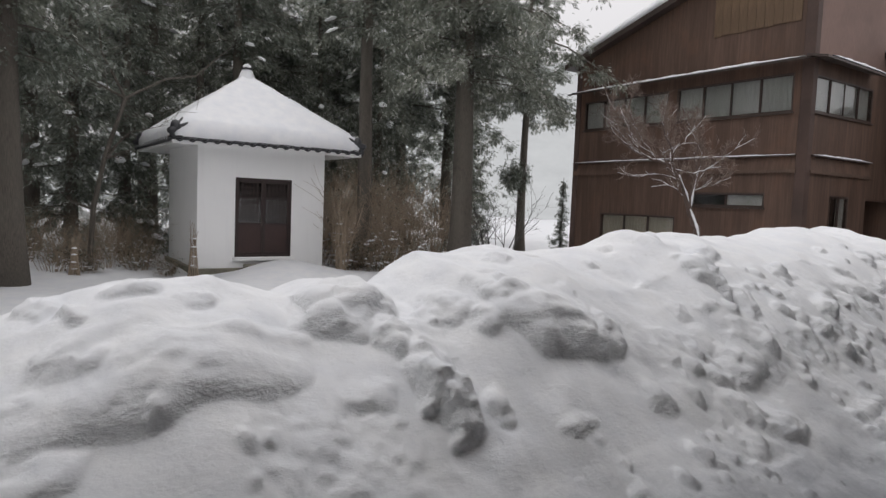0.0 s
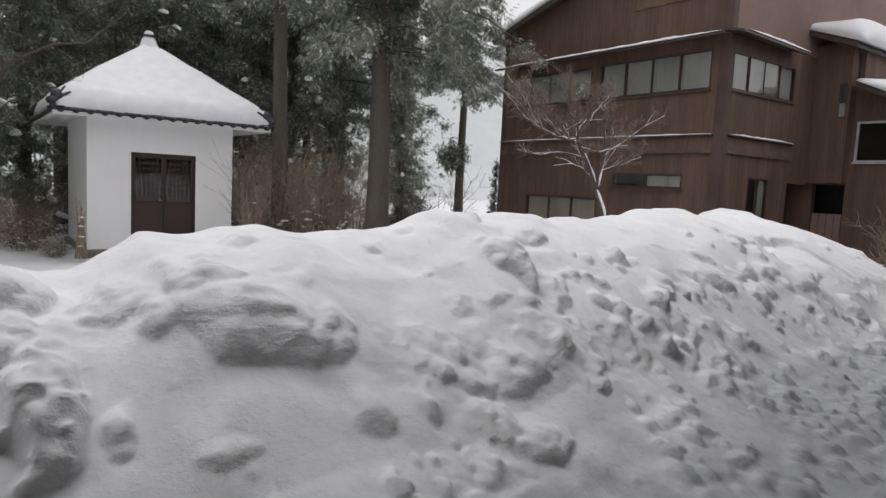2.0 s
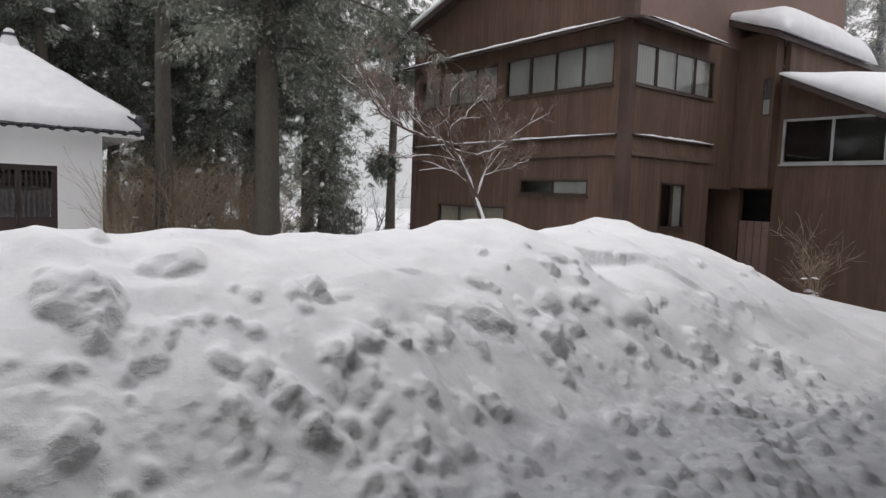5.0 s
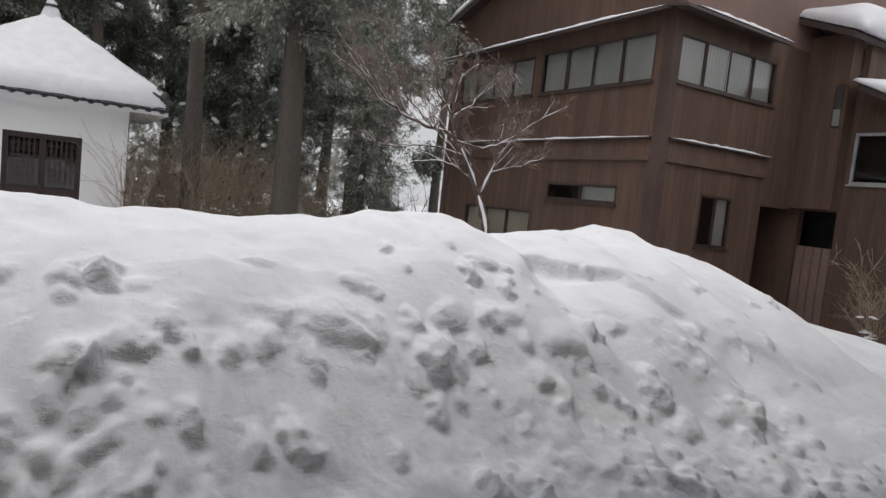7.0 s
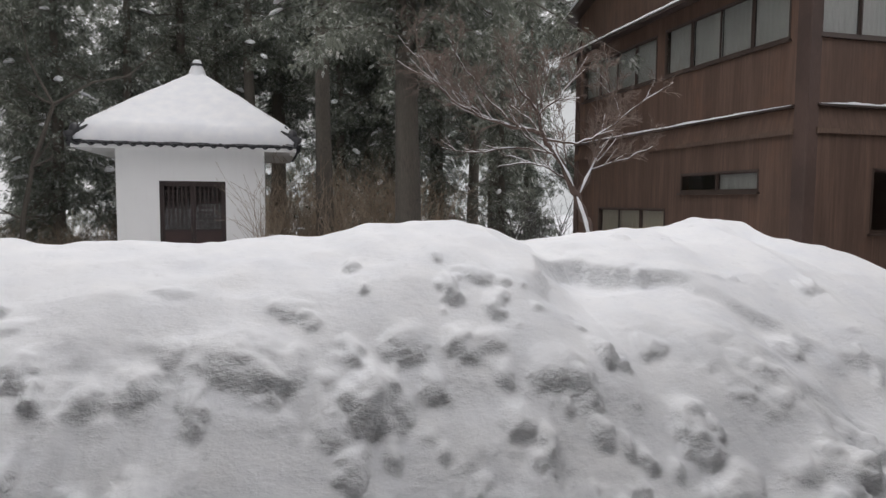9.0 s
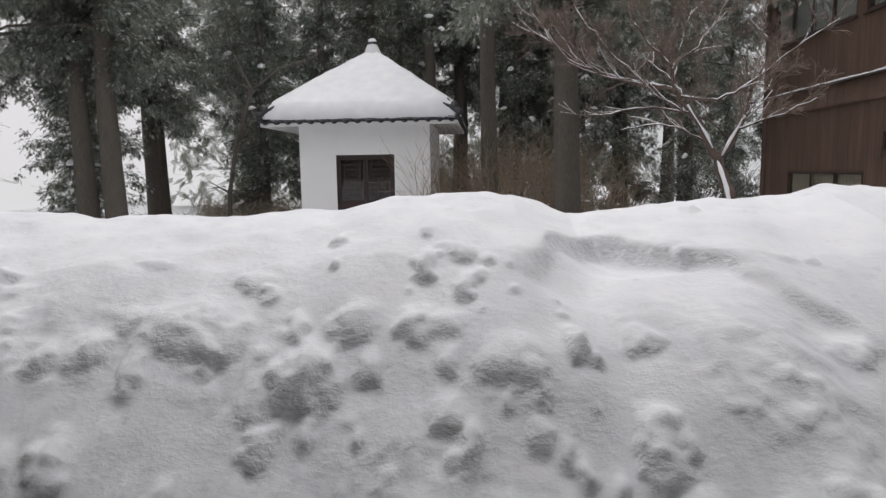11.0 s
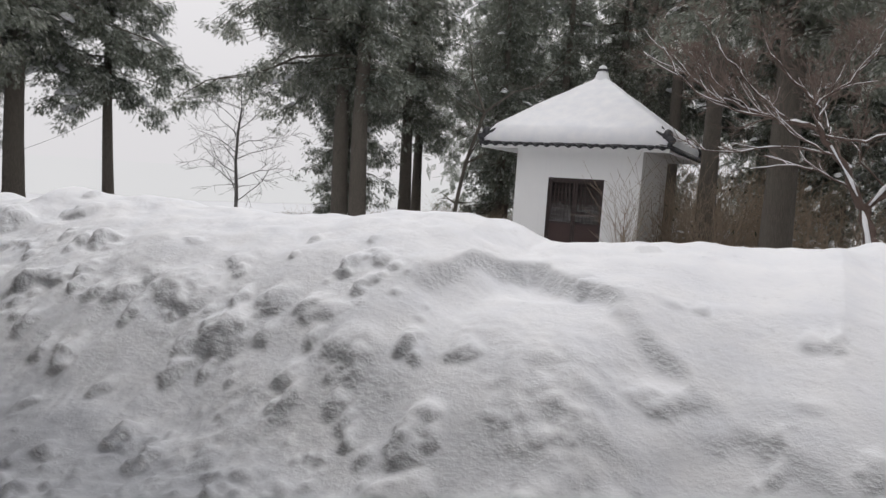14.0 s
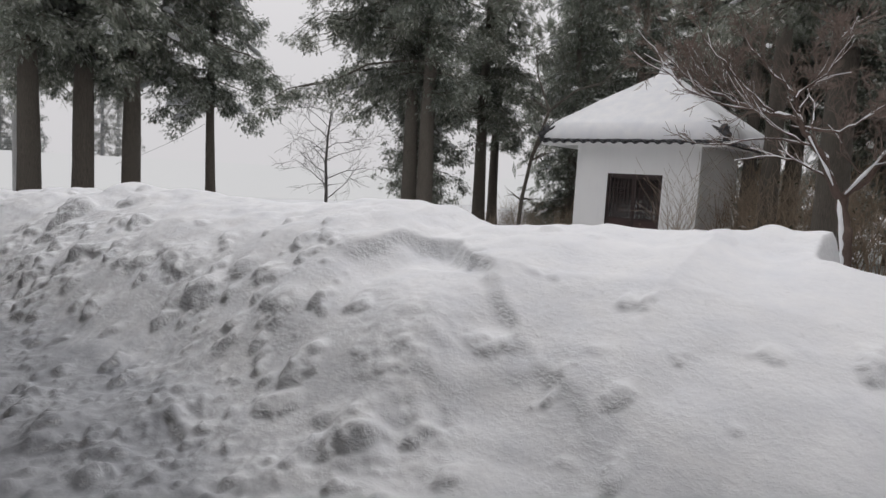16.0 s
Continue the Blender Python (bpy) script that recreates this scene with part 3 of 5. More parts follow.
base = bank_base(BX, BY)
low_part = ease((4.3 - BY) / 1.0)
base = base + (0.012 + 0.03 * low_part) * lattice(BX, BY, 0.8, 21) * ease((BY - 0.8) / 0.8) + (0.014 + 0.016 * low_part) * lattice(BX, BY * 0.75, 0.37, 22) * ease((BY - 0.8) / 0.6)
on_top = ease((BY - crest_y(BX) + 1.2) / 0.6) * ease((6.9 - BY) / 0.8)
base = base + on_top * (0.018 * lattice(BX, BY, 0.24, 23) + 0.035 * np.clip(lattice(BX, BY, 0.42, 24) - 0.2, 0, 1) + 0.010 * lattice(BX, BY, 0.12, 25))
# a block on the crest that ends in a short drop
base = base + 0.13 * ease((BY - 5.0) / 0.5) * ease((BX - 11.75) / 0.35) * (1 - ease((BX - 12.5) / 0.2)) - 0.34 * ease((BY - 4.95) / 0.35) * ease((BX - 12.44) / 0.1) * ease((14.2 - BX) / 1.2)
# a shoulder where the plough's cut breaks the slope
edge_y = np.interp(BX, [8.9, 9.1, 9.4, 9.7, 9.95, 10.2, 10.55, 10.8, 11.0, 11.3, 12.0], [3.15, 3.33, 3.58, 4.1, 4.33, 4.12, 3.88, 3.62, 3.45, 3.3, 2.9]) + 0.09 * lattice(BX, BY, 0.33, 31) + 0.055 * lattice(BX, BY, 0.13, 32)
base = base - (0.115 + 0.05 * lattice(BX, BY, 0.4, 33)) * ease((edge_y - BY) / 0.17) * ease((BX - 9.2) / 0.6) * (0.7 + 0.3 * ease((10.9 - BX) / 0.7)) * ease((12.1 - BX) / 0.9) * np.exp(-np.clip(edge_y - BY - 0.2, 0, 9) / 1.2)
gy, gx = np.gradient(base, YS, XS)
inv = 1 / np.sqrt(1 + gx ** 2 + gy ** 2)
lumps = (0.8 - 0.22 * ease((BX - 9.8) / 1.0)) * faces_field(BX, BY, FACES, 7)
crumb_relief = faces_field(BX, BY, crumbs, 8, 1.0)
# tracks of crumbs that rolled down the slope
WX, WY = BX + 0.10 * lattice(BX, BY, 0.5, 61), BY
track = lattice(WX, WY * 0.16, 0.085, 62) + 0.6 * lattice(WX + 5, WY * 0.22, 0.045, 63)
rolled = ease((BX - 4.6) / 1.2) * ease((9.6 - BX) / 1.4) * ease((BY - 1.9) / 0.4) * ease((3.5 - BY) / 0.5) * ease(0.55 + 0.9 * lattice(BX, BY, 0.55, 64))
worn = ease((3.7 - BY) / 0.9) * (1 - 0.6 * ease((BX - 11) / 1.0))
patch = ease(0.42 + 1.7 * lattice(BX, BY, 0.5, 44)) * worn
detail = lumps + crumb_relief + 0.012 * rolled * track
detail += (0.005 + 0.008 * worn) * lattice(BX, BY * 0.75, 0.17, 41) + 0.011 * patch * lattice(BX, BY * 1.1, 0.1, 42) + 0.008 * patch * lattice(BX, BY * 1.2, 0.05, 43)
# soft dents and slumps under the fresh snow of the east slope
slump = ease((BX - 9.6) / 0.9) * ease((4.5 - BY) / 0.6) * ease((13.6 - BX) / 0.8)
dents = np.clip(lattice(BX * 1.25, BY * 0.85, 0.24, 46) - 0.22, 0, 1) + 0.5 * np.clip(lattice(BX * 1.2, BY * 0.9, 0.12, 47) - 0.3, 0, 1)
detail += slump * (0.010 * lattice(BX * 1.2, BY * 0.9, 0.42, 45) - 0.015 * dents)
detail *= ease((BY - 0.7) / 0.3)
PX, PY, PZ = BX - gx * inv * detail, BY - gy * inv * detail - 0.1 * lumps, base + inv * detail
nx, ny = len(XS), len(YS)
idx = np.arange(nx * ny).reshape(ny, nx)
quads = np.stack([idx[:-1, :-1], idx[:-1, 1:], idx[1:, 1:], idx[1:, :-1]], -1).reshape(-1, 4)
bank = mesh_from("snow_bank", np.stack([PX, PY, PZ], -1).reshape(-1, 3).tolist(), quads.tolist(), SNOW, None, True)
tagged(bank, "ploughed roadside snow bank with clods and hollows, shaded front", "snow bank", kind="structure")


def graded(lo, hi, fine, step):
    """Even steps between lo and hi, growing ones outside, out to the horizon."""
    mid = np.arange(lo, hi, fine)
    out, d = [], step
    a, b = lo, mid[-1]
    while b < 1500:
        a, b, d = a - d, b + d, d * 1.35
        out.append((a, b))
    return np.array(sorted([p for p, _ in out]) + list(mid) + [q for _, q in out])


gxs, gys = graded(-14, 26, 0.4, 0.6), graded(-4, 34, 0.4, 0.6)
GX, GY = np.meshgrid(gxs, gys)
GZ = yard_z(GX, GY)
GZ = np.where(GY < 1.4, -0.06, GZ)
idx = np.arange(GX.size).reshape(GX.shape)
quads = np.stack([idx[:-1, :-1], idx[:-1, 1:], idx[1:, 1:], idx[1:, :-1]], -1).reshape(-1, 4)
ground = mesh_from("ground", np.stack([GX, GY, GZ], -1).reshape(-1, 3).tolist(), quads.tolist(), YARD_SNOW, None, True)
tagged(ground, "snow-covered ground of road, yard and fields", "ground", kind="structure")

# dark strip added over the way to cut light bounced at the bank
road = part("road", box_bm((-40, -2.2, -0.3), (60, 0.95, -0.035)), ROAD)
tagged(road, "dark strip on the way, added to cut bounce light", "road", kind="structure")

# unseen wall and roof, added to keep southern sky light off the bank
SOUTH_Y, SHADE_EDGE, SHADE_Z = -2.2, 2.0, 4.02
wall_south = part("wall_south", box_bm((-30, SOUTH_Y - 0.25, -0.3), (40, SOUTH_Y, SHADE_Z + 0.4)), BROWN)
tagged(wall_south, "unseen plain brown wall added to block light from the south", "wall", kind="structure")
shade_roof = part("ceiling", slab(bmesh.new(), [(-30, SOUTH_Y - 0.25, SHADE_Z + 0.75), (-30, SHADE_EDGE, SHADE_Z + 0.15), (40, SHADE_EDGE, SHADE_Z + 0.15), (40, SOUTH_Y - 0.25, SHADE_Z + 0.75)][::-1], 0.15), DARK_WOOD)
tagged(shade_roof, "unseen plain dark roof added to shade the bank", "ceiling", kind="structure")

# misty hillside and field mist far behind the trees, as glowing backdrops
def mist_wall(name, a0, a1, r, height, mat, label):
    v, f = [], []
    for k in range(61):
        a = radians(a0 + (a1 - a0) * k / 60)
        v += [(r * math.sin(a), r * math.cos(a), -6), (r * math.sin(a), r * math.cos(a), height(a))]
        if k:
            f.append((2 * k - 2, 2 * k, 2 * k + 1, 2 * k - 1))
    return tagged(mesh_from(name, v, f, mat, None, True), label, "mist", kind="structure")


mist_wall("backdrop", -2, 75, 110, lambda a: max(0.2, (13 + 7 * math.sin(2.1 * a + 0.4) + 3 * math.sin(7 * a) + 1.2 * math.sin(17 * a + 1)) * 1.4 * min(1, (a + 0.04) / 0.4)), HILL_GLOW, "glowing backdrop for the pale misty snowy hillside in the distance")
mist_wall("backdrop", -100, 0, 36, lambda a: 1.95, MIST_GLOW, "glowing backdrop for the white mist over the field")

# ---------------------------------------------------------------- shrine
SX, SY, SZ = 5.94, 19.53, -0.40
HALF, WTOP, SILL, DTOP = 1.79, 3.12, 0.0, 2.18


def wall_with_hole(lo, hi, holes, axis):
    """A wall box with rectangular openings, built of butted boxes. axis: the wall's long axis (0 or 1)."""
    bm = bmesh.new()
    cuts = sorted({lo[axis], hi[axis], *[h[0] for h in holes], *[h[1] for h in holes]})
    for a, b in zip(cuts[:-1], cuts[1:]):
        m = (a + b) / 2
        zs = [(lo[2], hi[2])]
        for h in holes:
            if h[0] < m < h[1]:
                zs = [z for lo_z, hi_z in zs for z in ((lo_z, min(hi_z, h[2])), (max(lo_z, h[3]), hi_z)) if z[1] - z[0] > 1e-4]
        for z0, z1 in zs:
            l, u = list(lo), list(hi)
            l[axis], u[axis], l[2], u[2] = a, b, z0, z1
            box(bm, l, u)
    bmesh.ops.remove_doubles(bm, verts=bm.verts, dist=1e-5)
    return bm


def build_shrine():
    s = thing("shrine", "small white plastered shrine with snow-covered tiled pyramid roof", "shrine", at=(SX, SY, SZ))
    b = -SZ  # local height of the world's zero
    H, T = HALF, 0.16
    dl, dr = -0.79, 0.81
    part("front_wall", wall_with_hole((-H, -H, 0.06), (H, -H + T, WTOP + b), [(dl, dr, SILL + b, DTOP + b)], 0), PLASTER, s)
    part("back_wall", box_bm((-H, H - T, 0.06), (H, H, WTOP + b)), PLASTER, s)
    part("side_wall", box_bm((-H, -H + T, 0.06), (-H + T, H - T, WTOP + b)), PLASTER, s)
    part("side_wall", box_bm((H - T, -H + T, 0.06), (H, H - T, WTOP + b)), PLASTER, s)
    part("plinth", box_bm((-H - 0.10, -H - 0.10, -0.7), (H + 0.10, H + 0.10, 0.10), 0.02), STONE, s, "weathered stone plinth")
    part("door_sill", box_bm((dl - 0.06, -H - 0.14, SILL + b - 0.10), (dr + 0.06, -H + 0.02, SILL + b - 0.004), 0.012), PLASTER, s)
    part("doorstep", box_bm((-0.6, -H - 0.75, -0.1), (0.75, -H - 0.16, 0.22), 0.02), STONE, s)
    # door frame and two leaves
    fr = bmesh.new()
    y0, y1 = -H + 0.015, -H + 0.10
    for lo, hi in (((dl, y0, SILL + b), (dl + 0.05, y1, DTOP + b)), ((dr - 0.05, y0, SILL + b), (dr, y1, DTOP + b)), ((dl + 0.05, y0, DTOP + b - 0.05), (dr - 0.05, y1, DTOP + b)), ((dl + 0.05, y0, SILL + b), (dr - 0.05, y1, SILL + b + 0.04))):
        box(fr, lo, hi)
    part("door_frame", fr, DARK_WOOD, s)
    mid = (dl + dr) / 2
    for a, c in ((dl + 0.05, mid - 0.004), (mid + 0.004, dr - 0.05)):
        z0, z1 = SILL + b + 0.045, DTOP + b - 0.055
        split = z0 + (z1 - z0) * 0.42
        leaf_bm = bmesh.new()
        for lo, hi in (((a, y0 + 0.03, z0), (a + 0.06, y0 + 0.065, z1)), ((c - 0.06, y0 + 0.03, z0), (c, y0 + 0.065, z1)), ((a + 0.06, y0 + 0.03, z0), (c - 0.06, y0 + 0.065, z0 + 0.08)), ((a + 0.06, y0 + 0.03, z1 - 0.07), (c - 0.06, y0 + 0.065, z1)), ((a + 0.06, y0 + 0.03, split - 0.03), (c - 0.06, y0 + 0.065, split + 0.03))):
            box(leaf_bm, lo, hi)
        leaf = part("door_leaf", leaf_bm, DARK_WOOD, s)
        part("lower_panel", box_bm((a + 0.062, y0 + 0.042, z0 + 0.08), (c - 0.062, y0 + 0.056, split - 0.03)), RED_WOOD, leaf, "dark red wooden panel")
        part("pane", box_bm((a + 0.062, y0 + 0.048, split + 0.03), (c - 0.062, y0 + 0.053, z1 - 0.07)), GLASS, leaf).visible_shadow = False
        lat = bmesh.new()
        n = 6
        for k in range(1, n):
            u = a + 0.06 + (c - a - 0.12) * k / n
            box(lat, (u - 0.016, y0 + 0.036, split + 0.03), (u + 0.016, y0 + 0.047, z1 - 0.07))
        for k in range(1, 8):
            w = split + 0.03 + (z1 - 0.10 - split) * k / 8
            box(lat, (a + 0.06, y0 + 0.030, w - 0.016), (c - 0.06, y0 + 0.036, w + 0.016))
        part("lattice", lat, DARK_WOOD, leaf)
    part("door_pull", box_bm((mid - 0.05, y0 + 0.02, 0.86 + b), (mid - 0.03, y0 + 0.03, 1.0 + b), 0.003), METAL, s)
    # dark sheet behind the door, coloured as the shade inside
    part("inner_backing", box_bm((dl, -H + 0.35, 0.3), (dr, -H + 0.38, DTOP + b)), ROOM_SHADE, s)
    # eaves: a white soffit that flares out, and the roof deck
    E, ez = 2.58, 3.02 + b
    sof = bmesh.new()
    ring_in = [sof.verts.new((sx * (H + 0.0), sy * (H + 0.0), WTOP + b + 0.02)) for sx, sy in ((-1, -1), (1, -1), (1, 1), (-1, 1))]
    ring_out = [sof.verts.new((sx * E, sy * E, ez - 0.10)) for sx, sy in ((-1, -1), (1, -1), (1, 1), (-1, 1))]
    ring_lip = [sof.verts.new((sx * E, sy * E, ez - 0.01)) for sx, sy in ((-1, -1), (1, -1), (1, 1), (-1, 1))]
    for k in range(4):
        j = (k + 1) % 4
        sof.faces.new((ring_in[k], ring_in[j], ring_out[j], ring_out[k]))
        sof.faces.new((ring_out[k], ring_out[j], ring_lip[j], ring_lip[k]))
    sof.faces.new(ring_lip)
    sof.faces.new(ring_in[::-1])
    part("eave_soffit", sof, PLASTER, s, "white plastered eave underside")
    # roof body under the snow, concave pyramid
    A = 4.90 + b

    def roof_z(d, lift):
        """Height over the half-width d (1 at the eave, 0 at the top)."""
        return ez + lift + (A - ez) * (0.93 * (1 - d) + 0.07 * (1 - d) ** 3) + 0.28 * d * (1 - d)

    def pyramid(lift, reach, n, rough, cap):
        bm = bmesh.new()
        rows = []
        for i in range(n + 1):
            row = []
            for j in range(n + 1):
                u, v = 2 * i / n - 1, 2 * j / n - 1
                d = max(abs(u), abs(v))
                soft_d = (abs(u) ** 26 + abs(v) ** 26) ** (1 / 26) if cap else d
                z = roof_z(min(soft_d, 1.0), 0.0)
                edge = min(1.0, 0.42 + (1 - d) / 0.07) if cap else 1.0
                z += lift * math.sin(0.5 * math.pi * edge) if cap else lift
                x, y = u * reach, v * reach
                if cap and rough:
                    z += rough * (noise.noise(Vector((x * 1.1, y * 1.1, 3.0))) + 0.4 * noise.noise(Vector((x * 3, y * 3, 9.0))))
                    if d > 0.93:
                        w = 0.05 * noise.noise(Vector((x * 2.3, y * 2.3, 1.7)))
                        x, y = x * (1 + w / 3), y * (1 + w / 3)
                row.append(bm.verts.new((x, y, z)))
            rows.append(row)
        for i in range(n):
            for j in range(n):
                bm.faces.new((rows[i][j], rows[i + 1][j], rows[i + 1][j + 1], rows[i][j + 1]))
        rim = [rows[i][0] for i in range(n + 1)] + [rows[n][j] for j in range(1, n + 1)] + [rows[i][n] for i in range(n - 1, -1, -1)] + [rows[0][j] for j in range(n - 1, 0, -1)]
        low = [bm.verts.new((p.co.x * 0.985, p.co.y * 0.985, ez - 0.005)) for p in rim]
        for k in range(len(rim)):
            j = (k + 1) % len(rim)
            bm.faces.new((rim[j], rim[k], low[k], low[j]))
        return bm

    part("roof_deck", pyramid(0.03, E + 0.02, 12, 0, False), TILE, s)
    part("roof_snow", pyramid(0.42, E - 0.01, 56, 0.03, True), SOFT_SNOW, s, "smooth thick snow on the roof", smooth=True)
    # tile ends along the eaves
    tile_me = None
    count = 17
    for side in range(4):
        for k in range(count):
            u = -E + 2 * E * (k + 0.5) / count
            if tile_me is None:
                bm = bmesh.new()
                prev = None
                w = E / count
                for q in range(9):
                    t = q / 8
                    x = -w + 2 * w * t
                    z = 0.045 * math.cos(2 * math.pi * t) - 0.01
                    ringv = [bm.verts.new((x, -0.10, z + 0.02)), bm.verts.new((x, -0.10, z - 0.022)), bm.verts.new((x, 0.25, z + 0.05)), bm.verts.new((x, 0.25, z + 0.01))]
                    if prev:
                        bm.faces.new((prev[0], ringv[0], ringv[1], prev[1]))
                        bm.faces.new((prev[2], ringv[2], ringv[0], prev[0]))
                        bm.faces.new((prev[1], ringv[1], ringv[3], prev[3]))
                    prev = ringv
                tile_me = bpy.data.meshes.new("eave_tile")
                bm.to_mesh(tile_me)
                bm.free()
                tile_me.materials.append(TILE)
            ob = piece("eave_tile", tile_me, s)
            a = (0, 90, 180, 270)[side]
            ob.matrix_local = pose(0, 0, 0, 0, 0, a) @ pose(u, -E, ez + 0.015)
    # corner ridges and ornaments peeping out of the snow
    for k, (cx, cy) in enumerate(((-1, -1), (1, -1), (1, 1), (-1, 1))):
        rid = Soup()
        pts = []
        for q in range(5):
            d = 1.03 - 0.11 * q
            pts.append((cx * E * d, cy * E * d, roof_z(min(d, 1.0), 0.17) + 0.10 * max(0, d - 0.9)))
        rid.tube(pts, [0.085, 0.08, 0.08, 0.07, 0.05], 8)
        rid.out("corner_ridge", TILE, s, True)
        orn = Soup()
        r2 = random.Random(40 + k)
        c0 = Vector((cx * E * 0.965, cy * E * 0.965, ez + 0.30))
        orn.blob(c0, 0.13, 0.13, 0.19, r2, 6, 9)
        orn.blob(c0 + Vector((cx * 0.09, cy * 0.09, -0.22)), 0.07, 0.07, 0.12, r2, 5, 7)
        for q, (fx, fy, fz) in enumerate(((-0.9, 0.15, 0.30), (0.15, -0.9, 0.30), (-0.6, -0.3, 0.75))):
            d0 = Vector((cx * fx, cy * fy, fz)).normalized()
            orn.tube([c0, c0 + d0 * 0.16, c0 + d0 * 0.30 + Vector((0, 0, 0.04))], [0.065, 0.045, 0.018], 6)
        orn.out("ridge_end_tile", TILE, s, True, "dark ornamental ridge-end tile")
    top = bmesh.new()
    prof = [(0.34, -0.30), (0.24, -0.05), (0.19, 0.10), (0.15, 0.19), (0.13, 0.22), (0.125, 0.26), (0.115, 0.33), (0.06, 0.37), (0.0, 0.38)]
    prev = None
    for r, z in prof:
        ring = [top.verts.new((r * math.cos(k * math.pi / 8), r * math.sin(k * math.pi / 8), A + 0.32 + z)) for k in range(16)] if r else [top.verts.new((0, 0, A + 0.32 + z))]
        if prev:
            for k in range(16):
                j = (k + 1) % 16
                if r:
                    top.faces.new((prev[k], prev[j], ring[j], ring[k]))
                else:
                    top.faces.new((prev[k], prev[j], ring[0]))
        prev = ring
    part("finial_snow", top, SOFT_SNOW, s, "snow cap over the roof finial", smooth=True)
    fin = bmesh.new()
    bmesh.ops.create_cone(fin, cap_ends=True, segments=16, radius1=0.175, radius2=0.16, depth=0.06, matrix=Matrix.Translation((0, 0, A + 0.32 + 0.225)))
    part("finial", fin, TILE, s, "dark tile finial band", smooth=False)
    return s


shrine = build_shrine()
# ---------------------------------------------------------------- brown timber house
HX, HY = 15.5, 7.85      # its corner towards the road
GROUND_H = -0.45
WALL_T = 0.18


def window_unit(name, house, lo, hi, axis, at, panes, curtain, sign=-1, frame_mat=None, blank=(), label=""):
    """A sliding window in a wall. axis: along which it runs; at: the wall's outer face; sign: outward direction."""
    fm = frame_mat or DARK_FRAME
    (a0, z0), (a1, z1) = lo, hi
    other = 1 - axis

    def bx(bm, u0, u1, d0, d1, w0, w1):
        p, q = [0, 0, w0], [0, 0, w1]
        p[axis], q[axis] = u0, u1
        p[other], q[other] = sorted((at + sign * d0, at + sign * d1))
        box(bm, p, q)

    win = part(name, bmesh.new(), fm, house)
    if label:
        tagged(win, label)
    fr = bmesh.new()
    t = 0.032
    bx(fr, a0, a1, 0.012, -0.10, z0, z0 + t)
    bx(fr, a0, a1, 0.012, -0.10, z1 - t, z1)
    bx(fr, a0, a0 + t, 0.010, -0.10, z0 + t, z1 - t)
    bx(fr, a1 - t, a1, 0.010, -0.10, z0 + t, z1 - t)
    part("window_frame", fr, fm, win)
    n = panes
    for k in range(n):
        u0, u1 = a0 + t + (a1 - a0 - 2 * t) * k / n, a0 + t + (a1 - a0 - 2 * t) * (k + 1) / n
        depth = -0.014 if k % 2 else -0.034
        sash = bmesh.new()
        sw = 0.024
        for c in ((u0, u1, z0 + t, z0 + t + sw), (u0, u1, z1 - t - sw, z1 - t)):
            bx(sash, c[0], c[1], depth + 0.014, depth - 0.014, c[2], c[3])
        for c in ((u0, u0 + sw), (u1 - sw, u1)):
            bx(sash, c[0], c[1], depth + 0.014, depth - 0.014, z0 + t + sw, z1 - t - sw)
        part("sash", sash, fm, win)
        g = bmesh.new()
        bx(g, u0 + sw, u1 - sw, depth + 0.003, depth - 0.003, z0 + t + sw, z1 - t - sw)
        part("pane", g, GLASS, win).visible_shadow = False
        if k not in blank:
            c = Soup()
            m = 24
            for q in range(m + 1):
                u = u0 + 0.01 + (u1 - u0 - 0.02) * q / m
                d = at + sign * (-0.085 + 0.014 * math.sin(q * 1.9 + k))
                for z in (z0 + t, z1 - t):
                    p = [0, 0, z]
                    p[axis], p[other] = u, d
                    c.v.append(tuple(p))
                if q:
                    c.f.append((2 * q - 2, 2 * q, 2 * q + 1, 2 * q - 1))
            c.out("curtain", curtain, win, True)
    s = bmesh.new()
    bx(s, a0 - 0.03, a1 + 0.03, 0.06, 0.0, z0 - 0.035, z0 - 0.002)
    part("window_sill", s, fm, win)
    return win


def snow_strip(name, parent, path, width, height, seed, label=""):
    """Snow lying along a ledge: a rounded ridge with an uneven top."""
    sp = Soup()
    r = random.Random(seed)
    n = 60
    pts = []
    a, b = Vector(path[0]), Vector(path[1])
    d = (b - a).normalized()
    side = Vector((-d.y, d.x, 0))
    for k in range(n + 1):
        p = a.lerp(b, k / n)
        h = height * (0.75 + 0.45 * noise.noise(Vector((k * 0.21, seed, 0.3))) + 0.2 * r.random())
        h *= min(1, 4 * k / n + 0.2, 4 * (1 - k / n) + 0.2)
        prof = ((-0.5, 0), (-0.46, 0.7), (-0.2, 1.0), (0.2, 1.0), (0.46, 0.7), (0.5, 0))
        for u, w in prof:
            q = p + side * u * width + Vector((0, 0, h * w))
            sp.v.append(tuple(q))
        if k:
            for i in range(5):
                o = 6 * (k - 1)
                sp.f.append((o + i, o + i + 1, o + 7 + i, o + 6 + i))
    return sp.out(name, SOFT_SNOW, parent, True, label)


